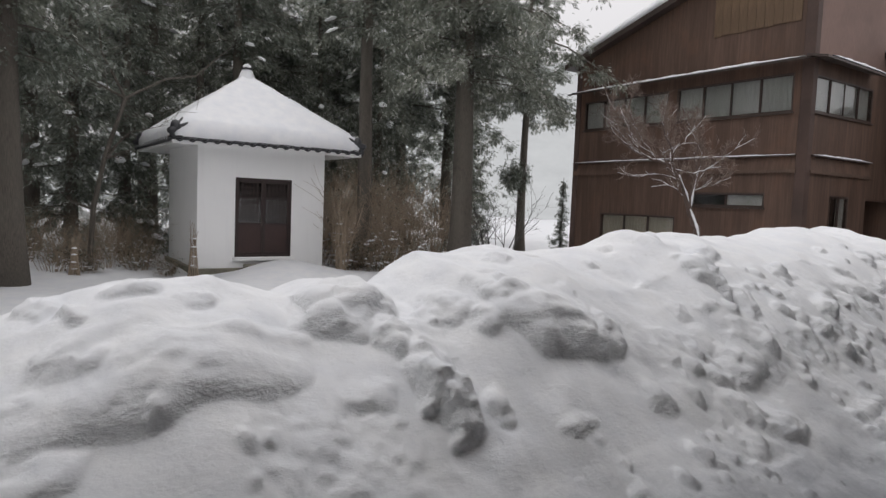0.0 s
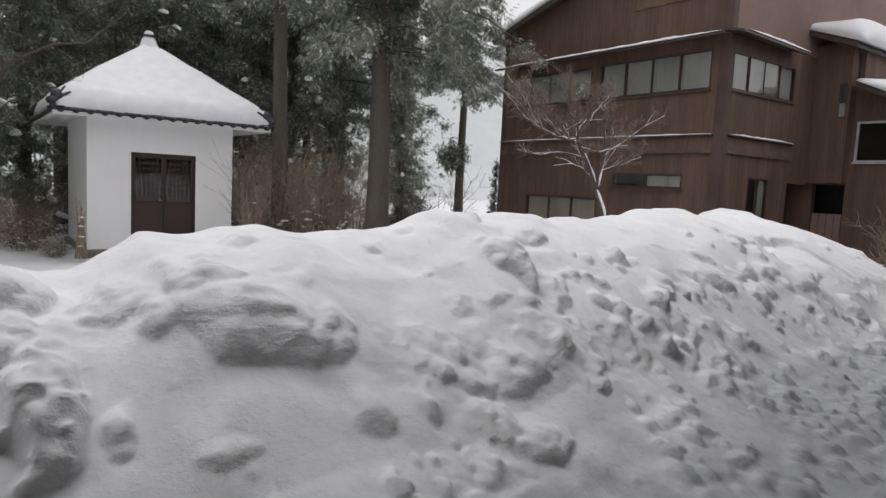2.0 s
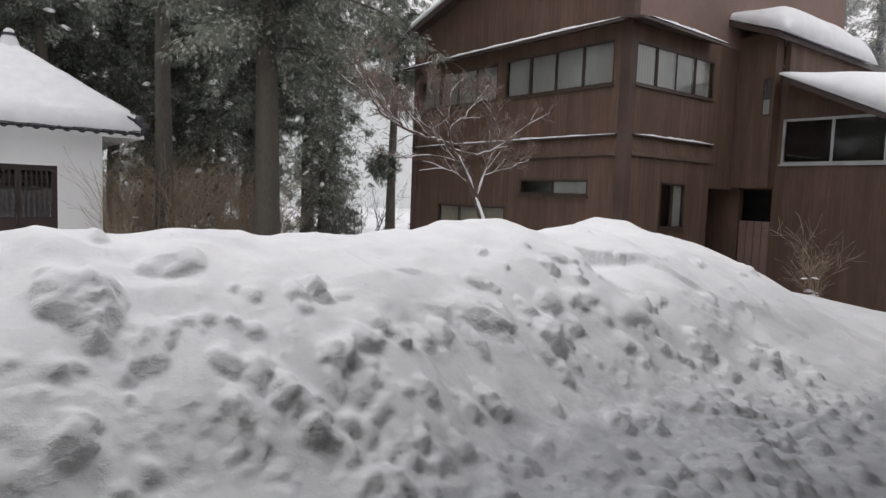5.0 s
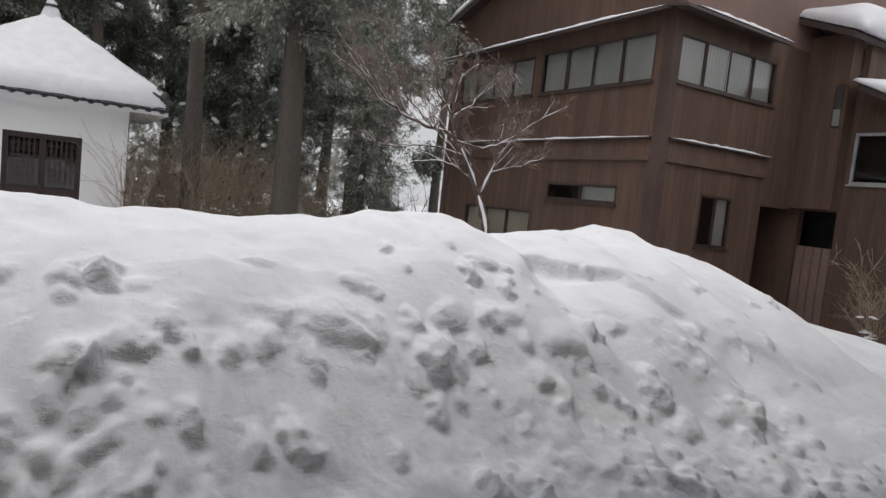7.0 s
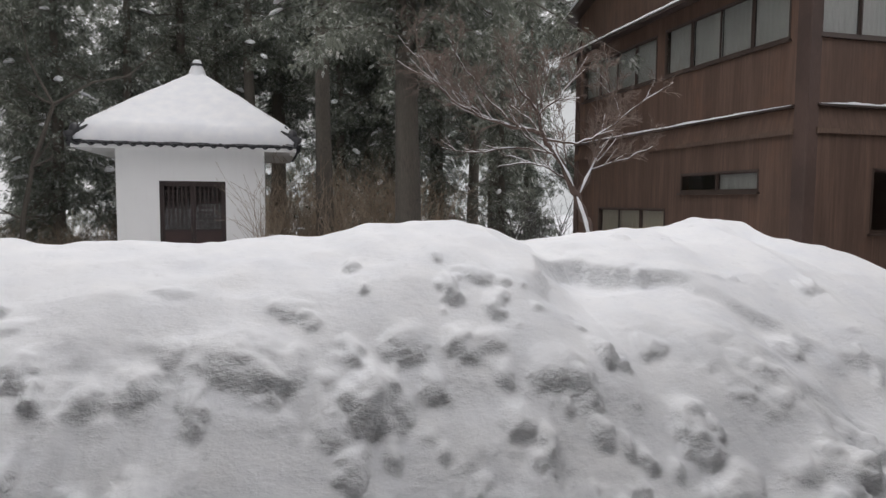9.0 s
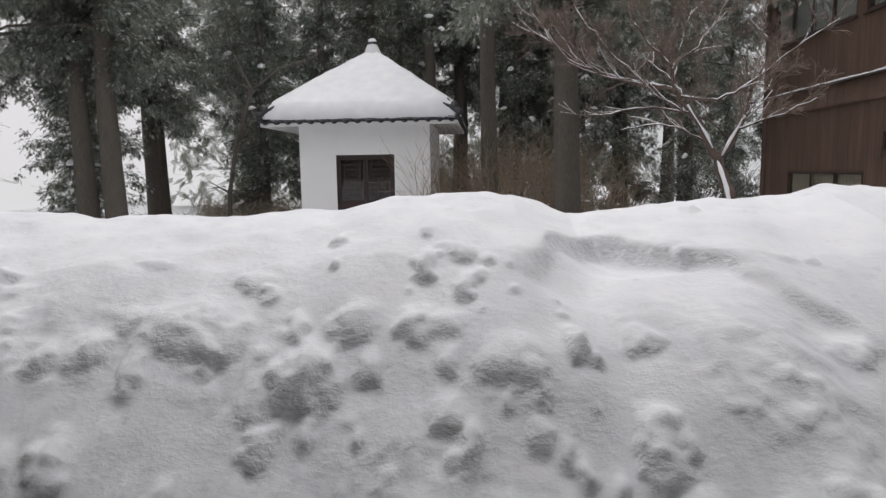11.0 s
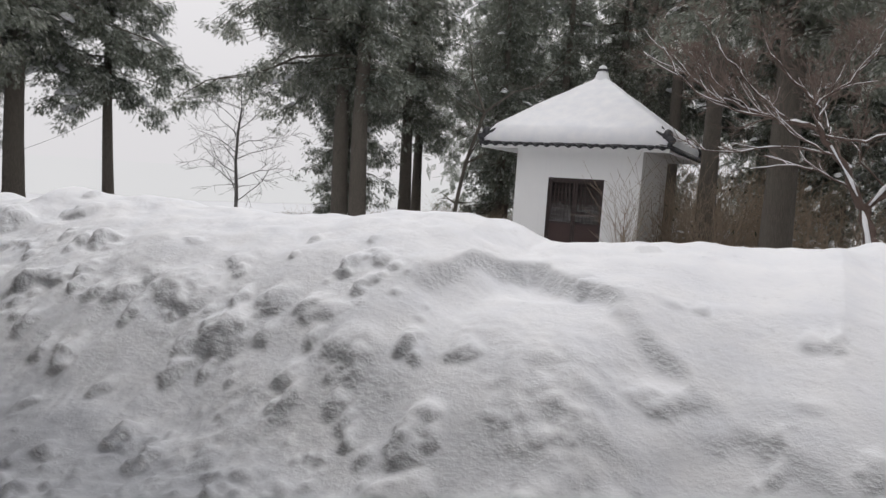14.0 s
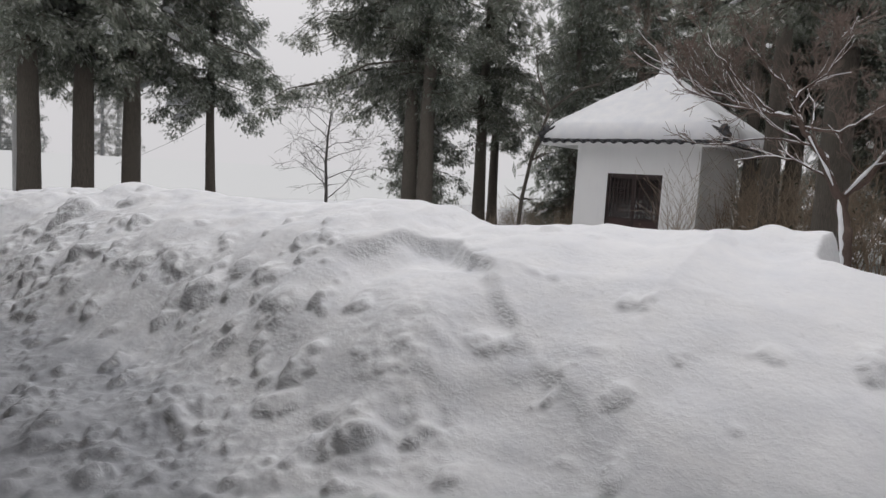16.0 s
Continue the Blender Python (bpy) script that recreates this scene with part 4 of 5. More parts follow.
def snow_slab(name, parent, x0, x1, y_high, z_high, y_low, z_low, thick, seed, label, round_end=0.9, grow=0.0):
    """Thick snow that has crept over a roof's lower edge, with a bulging rim."""
    nx, ny = 48, 26
    v, f = [], []
    for i in range(nx + 1):
        for j in range(ny + 1):
            u, w = i / nx, j / ny
            x = x0 + (x1 - x0) * u
            y = y_high + (y_low - y_high) * w
            z = z_high + (z_low - z_high) * w
            rim = min(u, 1 - u) * (x1 - x0)
            e = min(1.0, rim / (thick * round_end))
            f2 = min(1.0, (1 - w) * abs(y_low - y_high) / (thick * 0.9))
            h = thick * math.sqrt(max(0, 1 - (1 - e) ** 2)) * math.sqrt(max(0, 1 - (1 - f2) ** 2))
            h *= (1 - grow + grow * (0.16 + 1.1 * w ** 0.85)) * (1 + 0.22 * noise.noise(Vector((x * 0.7, y * 0.7, seed))))
            v.append((x + 0.03 * noise.noise(Vector((x, y * 2, seed + 5))), y, z + h))
    base = len(v)
    for i in range(nx + 1):
        for j in range(ny + 1):
            u, w = i / nx, j / ny
            v.append((x0 + (x1 - x0) * (0.01 + 0.98 * u), y_high + (y_low - y_high) * w * 0.995, z_high + (z_low - z_high) * w + 0.002))
    m = ny + 1
    for i in range(nx):
        for j in range(ny):
            f.append((i * m + j, i * m + j + 1, (i + 1) * m + j + 1, (i + 1) * m + j))
            f.append((base + i * m + j, base + (i + 1) * m + j, base + (i + 1) * m + j + 1, base + i * m + j + 1))
    for i in range(nx):
        for j in (0, ny):
            f.append((i * m + j, (i + 1) * m + j, base + (i + 1) * m + j, base + i * m + j))
    for j in range(ny):
        for i in (0, nx):
            f.append((i * m + j, base + i * m + j, base + i * m + j + 1, i * m + j + 1))
    ob = mesh_from(name, v, f, SOFT_SNOW, parent, True, label)
    bm = bmesh.new()
    bm.from_mesh(ob.data)
    bmesh.ops.recalc_face_normals(bm, faces=bm.faces)
    bm.to_mesh(ob.data)
    bm.free()
    return ob


def build_house():
    h = thing("house", "three-storey dark brown timber house with snow on its ledges", "house", at=(0, 0, 0))
    X, Y, T, G = HX, HY, WALL_T, GROUND_H
    yn, xe, top = 15.35, 25.0, 9.5
    w_win = [(8.25, 11.52, 4.20, 5.12), (11.80, 15.0, 4.20, 5.10)]
    slot = (8.79, 10.88, 1.90, 2.27)
    low = (11.36, 14.10, 0.72, 1.60)
    # gable wall towards the west, boarded
    holes = [w_win[0], w_win[1], slot, low]
    west = wall_with_hole((X, Y + T, G), (X + T, yn, 6.2), holes, 1)
    # gable top
    gv = [(X, Y + T, 6.2), (X, yn, 6.2), (X, yn, 6.35), (X, Y + T, 8.55)]
    vs = [west.verts.new(p) for p in gv] + [west.verts.new((p[0] + T, p[1], p[2])) for p in gv]
    west.faces.new(vs[:4])
    west.faces.new(vs[:3:-1])
    for k in range(4):
        j = (k + 1) % 4
        west.faces.new((vs[j], vs[k], vs[4 + k], vs[4 + j]))
    part("west_wall", west, BROWN, h)
    s_win = (15.66, 18.52, 4.18, 5.05)
    wd = (16.74, 17.68, 1.26, 2.26)
    porch = (18.6, 19.9, G, 2.2)
    part("south_wall", wall_with_hole((X, Y, G), (19.9, Y + T, 5.45), [s_win, wd, porch], 0), BROWN, h)
    part("upper_south_wall", wall_with_hole((X, Y, 5.452), (xe, Y + T, 8.4), [], 0), PINKISH, h, "faded pinkish-brown upper wall")
    part("north_wall", box_bm((X + T, yn - T, G), (xe, yn, 6.3)), BROWN, h)
    # porch recess: walls coloured near-black for its shade
    part("porch_wall", box_bm((18.4, Y + 0.902, G), (21.0, Y + 1.05, 2.4)), ROOM_SHADE, h)
    part("porch_wall", box_bm((20.85, 6.9, G), (21.0, Y + 0.9, 2.4)), ROOM_SHADE, h)
    part("porch_wall", box_bm((20.08, 6.9, G), (20.848, 7.0, 2.4)), ROOM_SHADE, h)
    part("porch_ceiling", box_bm((20.082, 7.002, 2.26), (20.848, Y + 0.9, 2.34)), DARK_WOOD, h)
    part("porch_ceiling", box_bm((18.4, Y + T, 2.24), (19.9, Y + 0.9, 2.32)), DARK_WOOD, h)
    # corner posts
    part("corner_post", box_bm((X - 0.05, Y - 0.05, G), (X + 0.16, Y + 0.22, 8.3), 0.012), BROWN_TRIM, h)
    part("corner_post", box_bm((X - 0.04, yn - 0.16, G), (X + 0.16, yn + 0.04, 6.3), 0.012), BROWN_TRIM, h)
    # ledges with snow, at two heights
    def ledge(lo_y, hi_y, z, out, drop, name="eave_ledge"):
        bm = bmesh.new()
        slab(bm, [(X - out, lo_y, z - drop), (X + 0.0, lo_y, z), (X, hi_y, z), (X - out, hi_y, z - drop)], 0.05)
        return part(name, bm, METAL, h)
    ledge(Y - 0.1, yn + 0.05, 5.46, 0.42, 0.10)
    bm = bmesh.new()
    slab(bm, [(X - 0.30, Y - 0.48, 5.36), (18.25, Y - 0.48, 5.30), (18.25, Y, 5.46), (X - 0.30, Y, 5.46)], 0.05)
    part("eave_ledge", bm, METAL, h)
    snow_strip("ledge_snow", h, ((X - 0.30, Y - 0.02, 5.375), (X - 0.30, yn + 0.02, 5.375)), 0.26, 0.075, 3)
    snow_strip("ledge_snow", h, ((X - 0.05, Y - 0.38, 5.375), (18.2, Y - 0.38, 5.32)), 0.22, 0.075, 4)
    # skirt bands at the first floor
    part("skirt_board", slab(bmesh.new(), [(X - 0.06, Y + 0.2, 2.80), (X, Y + 0.2, 3.15), (X, yn, 3.15), (X - 0.06, yn, 2.80)], 0.04), BROWN, h)
    part("skirt_board", slab(bmesh.new(), [(X + 0.12, Y - 0.06, 2.80), (18.6, Y - 0.06, 2.80), (18.6, Y, 3.15), (X + 0.12, Y, 3.15)], 0.04), BROWN, h)
    part("skirt_trim", box_bm((X - 0.07, Y + 0.2, 2.755), (X - 0.045, 11.0, 2.83)), WORN_SKIRT, h, "bleached lower edge of the skirt")
    part("skirt_trim", box_bm((X + 0.12, Y - 0.07, 2.755), (18.6, Y - 0.045, 2.83)), WORN_SKIRT, h, "bleached lower edge of the skirt")
    part("ledge_board", box_bm((X - 0.10, Y + 0.2, 3.152), (X, yn, 3.182)), METAL, h)
    part("ledge_board", box_bm((X + 0.12, Y - 0.10, 3.152), (18.6, Y, 3.182)), METAL, h)
    snow_strip("ledge_snow", h, ((X - 0.055, Y + 0.22, 3.18), (X - 0.055, yn, 3.18)), 0.10, 0.045, 5)
    snow_strip("ledge_snow", h, ((X + 0.14, Y - 0.055, 3.18), (18.55, Y - 0.055, 3.18)), 0.10, 0.045, 6)
    # bleached boards under the gable, one by one
    bm = box_bm((-0.012, -0.112, -0.6), (0.012, 0.112, 0.6), 0.004)
    board_me = bpy.data.meshes.new("board")
    bm.to_mesh(board_me)
    bm.free()
    board_me.materials.append(YELLOW_WOOD)
    for k in range(10):
        piece("board", board_me, h, (X - 0.014, 8.30 + 0.23 * k, 6.92 + 0.01 * (k % 3)))
    # windows
    window_unit("window", h, (w_win[0][0], w_win[0][2]), (w_win[0][1], w_win[0][3]), 1, X, 4, CURTAIN, label="four-pane curtained window")
    window_unit("window", h, (w_win[1][0], w_win[1][2]), (w_win[1][1], w_win[1][3]), 1, X, 4, CURTAIN, label="four-pane curtained window")
    window_unit("window", h, (s_win[0], s_win[2]), (s_win[1], s_win[3]), 0, Y, 4, CURTAIN, label="four-pane curtained window")
    window_unit("window", h, (slot[0], slot[2]), (slot[1], slot[3]), 1, X, 2, CURTAIN, blank=(1,), label="narrow slot window")
    window_unit("window", h, (low[0], low[2]), (low[1], low[3]), 1, X, 3, CREAM_CURTAIN, label="low window with cream curtain")
    window_unit("window", h, (wd[0], wd[2]), (wd[1], wd[3]), 0, Y, 2, CURTAIN, blank=(0,), label="upright window, half curtained")
    # a dim inside: the rooms' shade is put into these sheets' near-black colour
    part("inner_wall", box_bm((X + 1.4, Y + 1.2, G), (X + 1.45, yn - T, 6.8)), ROOM_SHADE, h)
    part("inner_wall", box_bm((X + T, Y + 1.4, 2.6), (19.8, Y + 1.45, 5.4)), ROOM_SHADE, h)
    part("inner_wall", box_bm((X + T, Y + 0.7, G), (18.38, Y + 0.75, 2.49)), ROOM_SHADE, h)
    part("inner_wall", box_bm((X + 0.9, Y + 0.76, G), (X + 0.95, yn - T, 2.49)), ROOM_SHADE, h)
    part("inner_floor", box_bm((X + T, Y + T, 2.50), (19.8, yn - T, 2.58)), ROOM_SHADE, h)
    part("inner_floor", box_bm((X + T, Y + T, 5.40), (xe, yn - T, 5.448)), ROOM_SHADE, h)
    # main roof: falls to the north and towards the road, snow on it
    bm = bmesh.new()
    slab(bm, [(X - 0.28, 15.75, 6.36), (X - 0.28, 7.2, 8.93), (xe, 7.2, 8.93), (xe, 15.75, 6.36)], 0.16)
    part("main_roof", bm, METAL, h)
    snow_slab("roof_snow", h, X - 0.30, xe, 7.2, 8.94, 15.8, 6.36, 0.34, 2.0, "thick snow on the main roof")
    # wing with the bay and the large window
    WX = 19.9
    big = (4.75, 6.88, 2.80, 3.82)
    gate = (7.02, 7.80, G, 2.22)
    part("wing_wall", wall_with_hole((WX, 4.3, G), (WX + T, Y + 0.9, 4.15), [big, gate], 1), BROWN, h)
    g = bmesh.new()
    prof = [(4.3, 4.15), (7.85, 4.15), (7.85, 5.5), (6.6, 4.64), (4.3, 3.66 + 0.5)]
    a = [g.verts.new((WX, y, z)) for y, z in prof]
    c = [g.verts.new((WX + T, y, z)) for y, z in prof]
    g.faces.new(a)
    g.faces.new(c[::-1])
    for k in range(5):
        j = (k + 1) % 5
        g.faces.new((a[j], a[k], c[k], c[j]))
    part("wing_gable", g, BROWN, h)
    part("wing_front", box_bm((WX, 4.12, G), (xe, 4.3, 4.0)), BROWN, h)
    part("wing_inner_wall", box_bm((WX + 1.8, 4.3, G), (WX + 1.85, 7.8, 4.1)), ROOM_SHADE, h)
    window_unit("window", h, (big[0], big[2]), (big[1], big[3]), 1, WX, 2, CURTAIN, frame_mat=ALU, blank=(0, 1), label="wide dark window in a white aluminium frame")
    bay = part("bay", wall_with_hole((19.55, 6.98, 2.25), (19.897, 7.845, 5.75), [], 1), BROWN, h, "overhanging boarded bay")
    part("bay_window_frame", box_bm((19.525, 7.02, 3.88), (19.548, 7.22, 4.74), 0.004), DARK_FRAME, bay)
    part("bay_window_pane", box_bm((19.518, 7.05, 3.92), (19.523, 7.19, 4.70)), GLASS, bay)
    part("bay_curtain", box_bm((19.5235, 7.05, 3.92), (19.5245, 7.19, 4.25)), CURTAIN, bay)
    # gate boards
    gt = part("gate", box_bm((WX + 0.06, gate[0], G), (WX + 0.09, gate[1], 1.46)), DARK_WOOD, h, "boarded wooden gate")
    bm = box_bm((-0.015, -0.085, -0.95), (0.015, 0.085, 0.95), 0.006)
    gb = bpy.data.meshes.new("gate_board")
    bm.to_mesh(gb)
    bm.free()
    gb.materials.append(PINKISH)
    for k in range(4):
        piece("gate_board", gb, gt, (WX + 0.04, gate[0] + 0.11 + 0.187 * k, 0.52))
    # roofs of bay and wing
    bm = bmesh.new()
    slab(bm, [(19.0, 6.7, 5.62), (xe, 6.7, 5.62), (xe, 8.2, 6.18), (19.0, 8.2, 6.18)], 0.12)
    part("bay_roof", bm, METAL, h)
    snow_slab("bay_roof_snow", h, 18.98, 23.9, 8.1, 6.16, 6.5, 5.58, 0.56, 4.0, "thick overhanging snow on the bay roof", 1.2, 0.9)
    bm = bmesh.new()
    slab(bm, [(19.3, 4.0, 3.44), (xe, 4.0, 3.44), (xe, 6.65, 4.68), (19.3, 6.65, 4.68)], 0.12)
    part("wing_roof", bm, METAL, h)
    snow_slab("wing_roof_snow", h, 19.25, xe, 6.75, 4.74, 3.75, 3.34, 0.88, 7.0, "deep snow on the wing roof", 1.2, 1.0)
    part("wing_upper_wall", box_bm((WX + 0.05, 6.85, 4.5), (xe, 6.98, 5.6)), BROWN, h)
    return h


house = build_house()
# ---------------------------------------------------------------- trees and shrubs


def cedar(name, seed, height, radius, low, reach, label, density=1.0, needles=None, lean=0.0, snow=15, group="", tuft=None, bias=None, heap=1.0):
    """A Japanese cedar: straight tapered trunk, drooping limbs and hanging sprays."""
    r = random.Random(seed)
    t = thing(name, label, "tree", group)
    trunk = Soup()
    pts, rad = [], []
    for k in range(13):
        z = -0.5 + (height + 0.5) * k / 12
        pts.append((lean * z + 0.04 * math.sin(z * 0.6 + seed), 0.04 * math.cos(z * 0.5 + seed), z))
        flare = 1 + 0.45 * math.exp(-max(z, 0) / 0.35)
        rad.append(radius * flare * (1 - 0.9 * max(z, 0) / height) + 0.01)
    trunk.tube(pts, rad, 14)
    trunk.out("trunk", HAZED_BARK if needles else BARK, t, True)
    limbs, crown = Soup(), Soup()
    z = low
    made = 0
    while z < height - 0.4:
        f = (z - low) / (height - low)
        vis = 1.0 if z < 10.2 else 0.3
        for q in range(3 if r.random() < 0.8 * density else 2):
            az = r.uniform(0, 2 * math.pi)
            ln = reach * (1 - 0.85 * f) * r.uniform(0.55, 1.1) * (0.75 + 0.25 * min(1, f * 8))
            if bias:
                ln *= 1 + bias[1] * math.cos(az - bias[0]) * min(1, bias[2] + f * 7)
            d = Vector((math.cos(az), math.sin(az), 0))
            p0 = Vector((lean * z, 0, z))
            rise = r.uniform(-0.05, 0.25)
            line = []
            for s in range(6):
                u = s / 5
                line.append(p0 + d * ln * u + Vector((0, 0, ln * (rise * u - 0.42 * u * u))) + Vector((r.uniform(-1, 1), r.uniform(-1, 1), r.uniform(-1, 1))) * 0.05 * ln * u)
            limbs.tube(line, [0.024 * (1 - 0.85 * s / 5) * (0.5 + ln / 3) for s in range(6)], 3)
            for c in range(max(2, int(ln * 4.6 * density * vis))):
                # a hanging clump of sprays
                u = r.uniform(0.05, 1.0) ** 1.1
                s = min(4, int(u * 5))
                size = r.uniform(0.15, 0.33) * (1 if vis == 1.0 else 1.6)
                p = line[s].lerp(line[s + 1], u * 5 - s) + Vector((r.gauss(0, 0.16), r.gauss(0, 0.16), r.gauss(-0.10, 0.10)))
                hang = d * r.uniform(0.2, 0.7) + Vector((r.gauss(0, 0.45), r.gauss(0, 0.45), r.uniform(-0.9, -0.35)))
                for b in range(int(42 * (size / 0.22) ** 1.4) if vis == 1.0 else 12):
                    off = Vector((r.gauss(0, 1), r.gauss(0, 1), r.gauss(-0.25, 0.85)))
                    dd = off * 0.5 + hang * 0.75
                    crown.blade(p + off * size * 0.45, dd, (r.gauss(0, 0.5), r.gauss(0, 0.5), 1), r.uniform(0.08, 0.17) * (1 if vis == 1.0 else 2.5), r.uniform(0.030, 0.052) * (1 if vis == 1.0 else 3.0))
            if made < snow and ln > 1.0 and z < 13 and r.random() < 0.3:
                s = r.choice((3, 4))
                p = line[s] + Vector((0, 0, 0.10))
                one = Soup()
                one.cushion(p + Vector((0, 0, -0.05)), (line[s] - line[s - 1]).normalized(), heap * r.uniform(0.12, 0.26), heap * r.uniform(0.10, 0.17), heap * r.uniform(0.08, 0.13), r)
                one.out("snow_cushion", SOFT_SNOW, t, True, "" if made else "snow lying on the limb")
                made += 1
        z += r.uniform(0.22, 0.42)
    if tuft:
        # a lone bunch of sprays low on the trunk
        tz, ax, ay = tuft
        for c in range(120):
            p = Vector((ax * r.uniform(0.0, 1.0) + r.gauss(0, 0.14), ay * r.uniform(0.0, 1.0) + r.gauss(0, 0.2), tz + r.gauss(0, 0.28)))
            for b in range(14):
                crown.blade(p + Vector((r.gauss(0, 0.08), r.gauss(0, 0.08), r.gauss(0, 0.08))), (r.gauss(0, 0.8), r.gauss(0, 0.8), r.gauss(-0.5, 0.5)), (r.gauss(0, 0.5), r.gauss(0, 0.5), 1), r.uniform(0.14, 0.3), r.uniform(0.03, 0.055))
        limbs.tube([(0, 0, tz - 0.1), (ax * 0.5, ay * 0.5, tz), (ax, ay, tz + 0.05)], [0.035, 0.025, 0.01], 5)
    tagged(limbs.out("limb_work", HAZED_BARK if needles else BARK, t), kind="stuff")
    crown.out("crown", needles or NEEDLES, t)
    return t


def place(ob, x, y, turn=0, size=1.0, z=None):
    zz = float(yard_z(np.array([x]), np.array([y]))[0]) if z is None else z
    ob.location = (x, y, zz)
    ob.rotation_euler = (0, 0, radians(turn))
    ob.scale = (size, size, size)
    return ob


def again(ob, x, y, turn, size=1.0):
    zz = float(yard_z(np.array([x]), np.array([y]))[0])
    c = copy_thing(ob, pose(x, y, zz, 0, 0, turn))
    c.scale = (size, size, size)
    return c


TALL = "tall dark cedar with bare lower trunk, dusted with snow"
tall_a = place(cedar("cedar", 1, 19, 0.33, 5.6, 4.1, TALL, 1.6, group="cedars of the grove", bias=(-1.0, 0.42, 0)), 11.08, 15.5)
tall_b = place(cedar("cedar", 2, 17, 0.265, 4.7, 4.0, TALL, 1.2, group="cedars of the grove", bias=(math.pi, 0.5, 0.35)), 0.0, 15.75)
tall_c = place(cedar("cedar", 3, 18, 0.27, 4.7, 2.8, TALL, group="cedars of the grove"), 16.4, 24.2)
slim = place(cedar("cedar", 4, 15, 0.20, 6.5, 3.5, "slim cedar with a bare pole-like trunk", 1.3, group="cedars of the grove", tuft=(3.3, -0.95, 0.1)), 19.2, 22.25)
full = place(cedar("cedar", 5, 12, 0.20, 0.7, 2.1, "bushy cedar with limbs down to the snow", 1.0, group="cedars of the grove"), -2.6, 19.0)
WOODS = [
    ("b", -0.88, 16.0, 20, 0.97), ("a", -2.0, 21.5, 30, 0.8), ("c", -2.6, 23.4, 80, 0.8), ("f", 1.6, 22.3, 10, 1.0), ("f", 3.3, 24.0, 100, 1.1),
    ("c", 0.6, 25.0, 200, 1.0), ("b", 4.6, 27.0, 310, 1.0), ("f", 6.0, 25.5, 60, 1.1), 
    ("a", 8.2, 27.0, 130, 1.0), ("b", 10.0, 28.7, 190, 1.0), ("d", 9.32, 18.3, 250, 1.0), ("f", 11.6, 25.6, 170, 1.0), ("c", 12.3, 24.6, 280, 0.9),
    ("c", 12.4, 29.5, 40, 1.0), ("b", 14.2, 25.1, 90, 1.1), ("f", 15.75, 21.7, 240, 0.75), ("f", 18.7, 26.4, 120, 1.0), ("a", 17.4, 30.2, 150, 0.9), 
    ("a", -1.5, 29.0, 20, 1.0), ("f", -0.5, 27.0, 310, 1.2), ("c", 5.5, 34.0, 10, 1.1),
]
mast = place(cedar("cedar", 6, 18, 0.25, 7.4, 2.6, "tall cedar with a long bare trunk beside the shrine", group="cedars of the grove"), 7.2, 24.8)
KIND = {"d": mast, "a": tall_a, "b": tall_b, "c": tall_c, "f": full}
for k, x, y, turn, size in WOODS:
    again(KIND[k], x, y, turn, size)
for k, x, y, turn, size in [("c", -9.1, 11.0, 10, 1.1), ("b", -8.9, 9.3, 200, 1.25), ("a", -8.5, 7.6, 130, 1.0), ("b", -12.5, 9.0, 20, 1.1), ("c", -13.0, 6.2, 300, 1.2), ("f", 17.5, 17.9, 90, 0.27), ("f", 12.6, 23.6, 60, 0.95), ("f", 10.4, 24.6, 330, 1.0), ("f", 14.3, 24.8, 190, 0.9), ("f", -1.9, 17.6, 130, 0.85), ("c", -11.4, 10.36, 60, 1.1), ("b", -11.8, 12.35, 210, 1.1)]:
    again(KIND[k], x, y, turn, size)

slender = place(cedar("cedar", 14, 13, 0.19, 4.3, 3.1, "slim cedar with a bare trunk at the field's edge", 1.3, group="cedars of the grove", heap=1.7), -9.2, 14.05)
# distant cedars whose pale materials carry the haze
misty = cedar("far_cedar", 9, 14, 0.22, 1.2, 2.4, "far cedar paled to stand for mist", 0.8, HAZED, group="far frosted cedars")
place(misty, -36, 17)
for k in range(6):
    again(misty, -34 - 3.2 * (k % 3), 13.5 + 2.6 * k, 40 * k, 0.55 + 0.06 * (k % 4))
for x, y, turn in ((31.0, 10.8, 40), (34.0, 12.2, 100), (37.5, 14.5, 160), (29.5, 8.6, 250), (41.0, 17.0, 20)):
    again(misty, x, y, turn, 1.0)


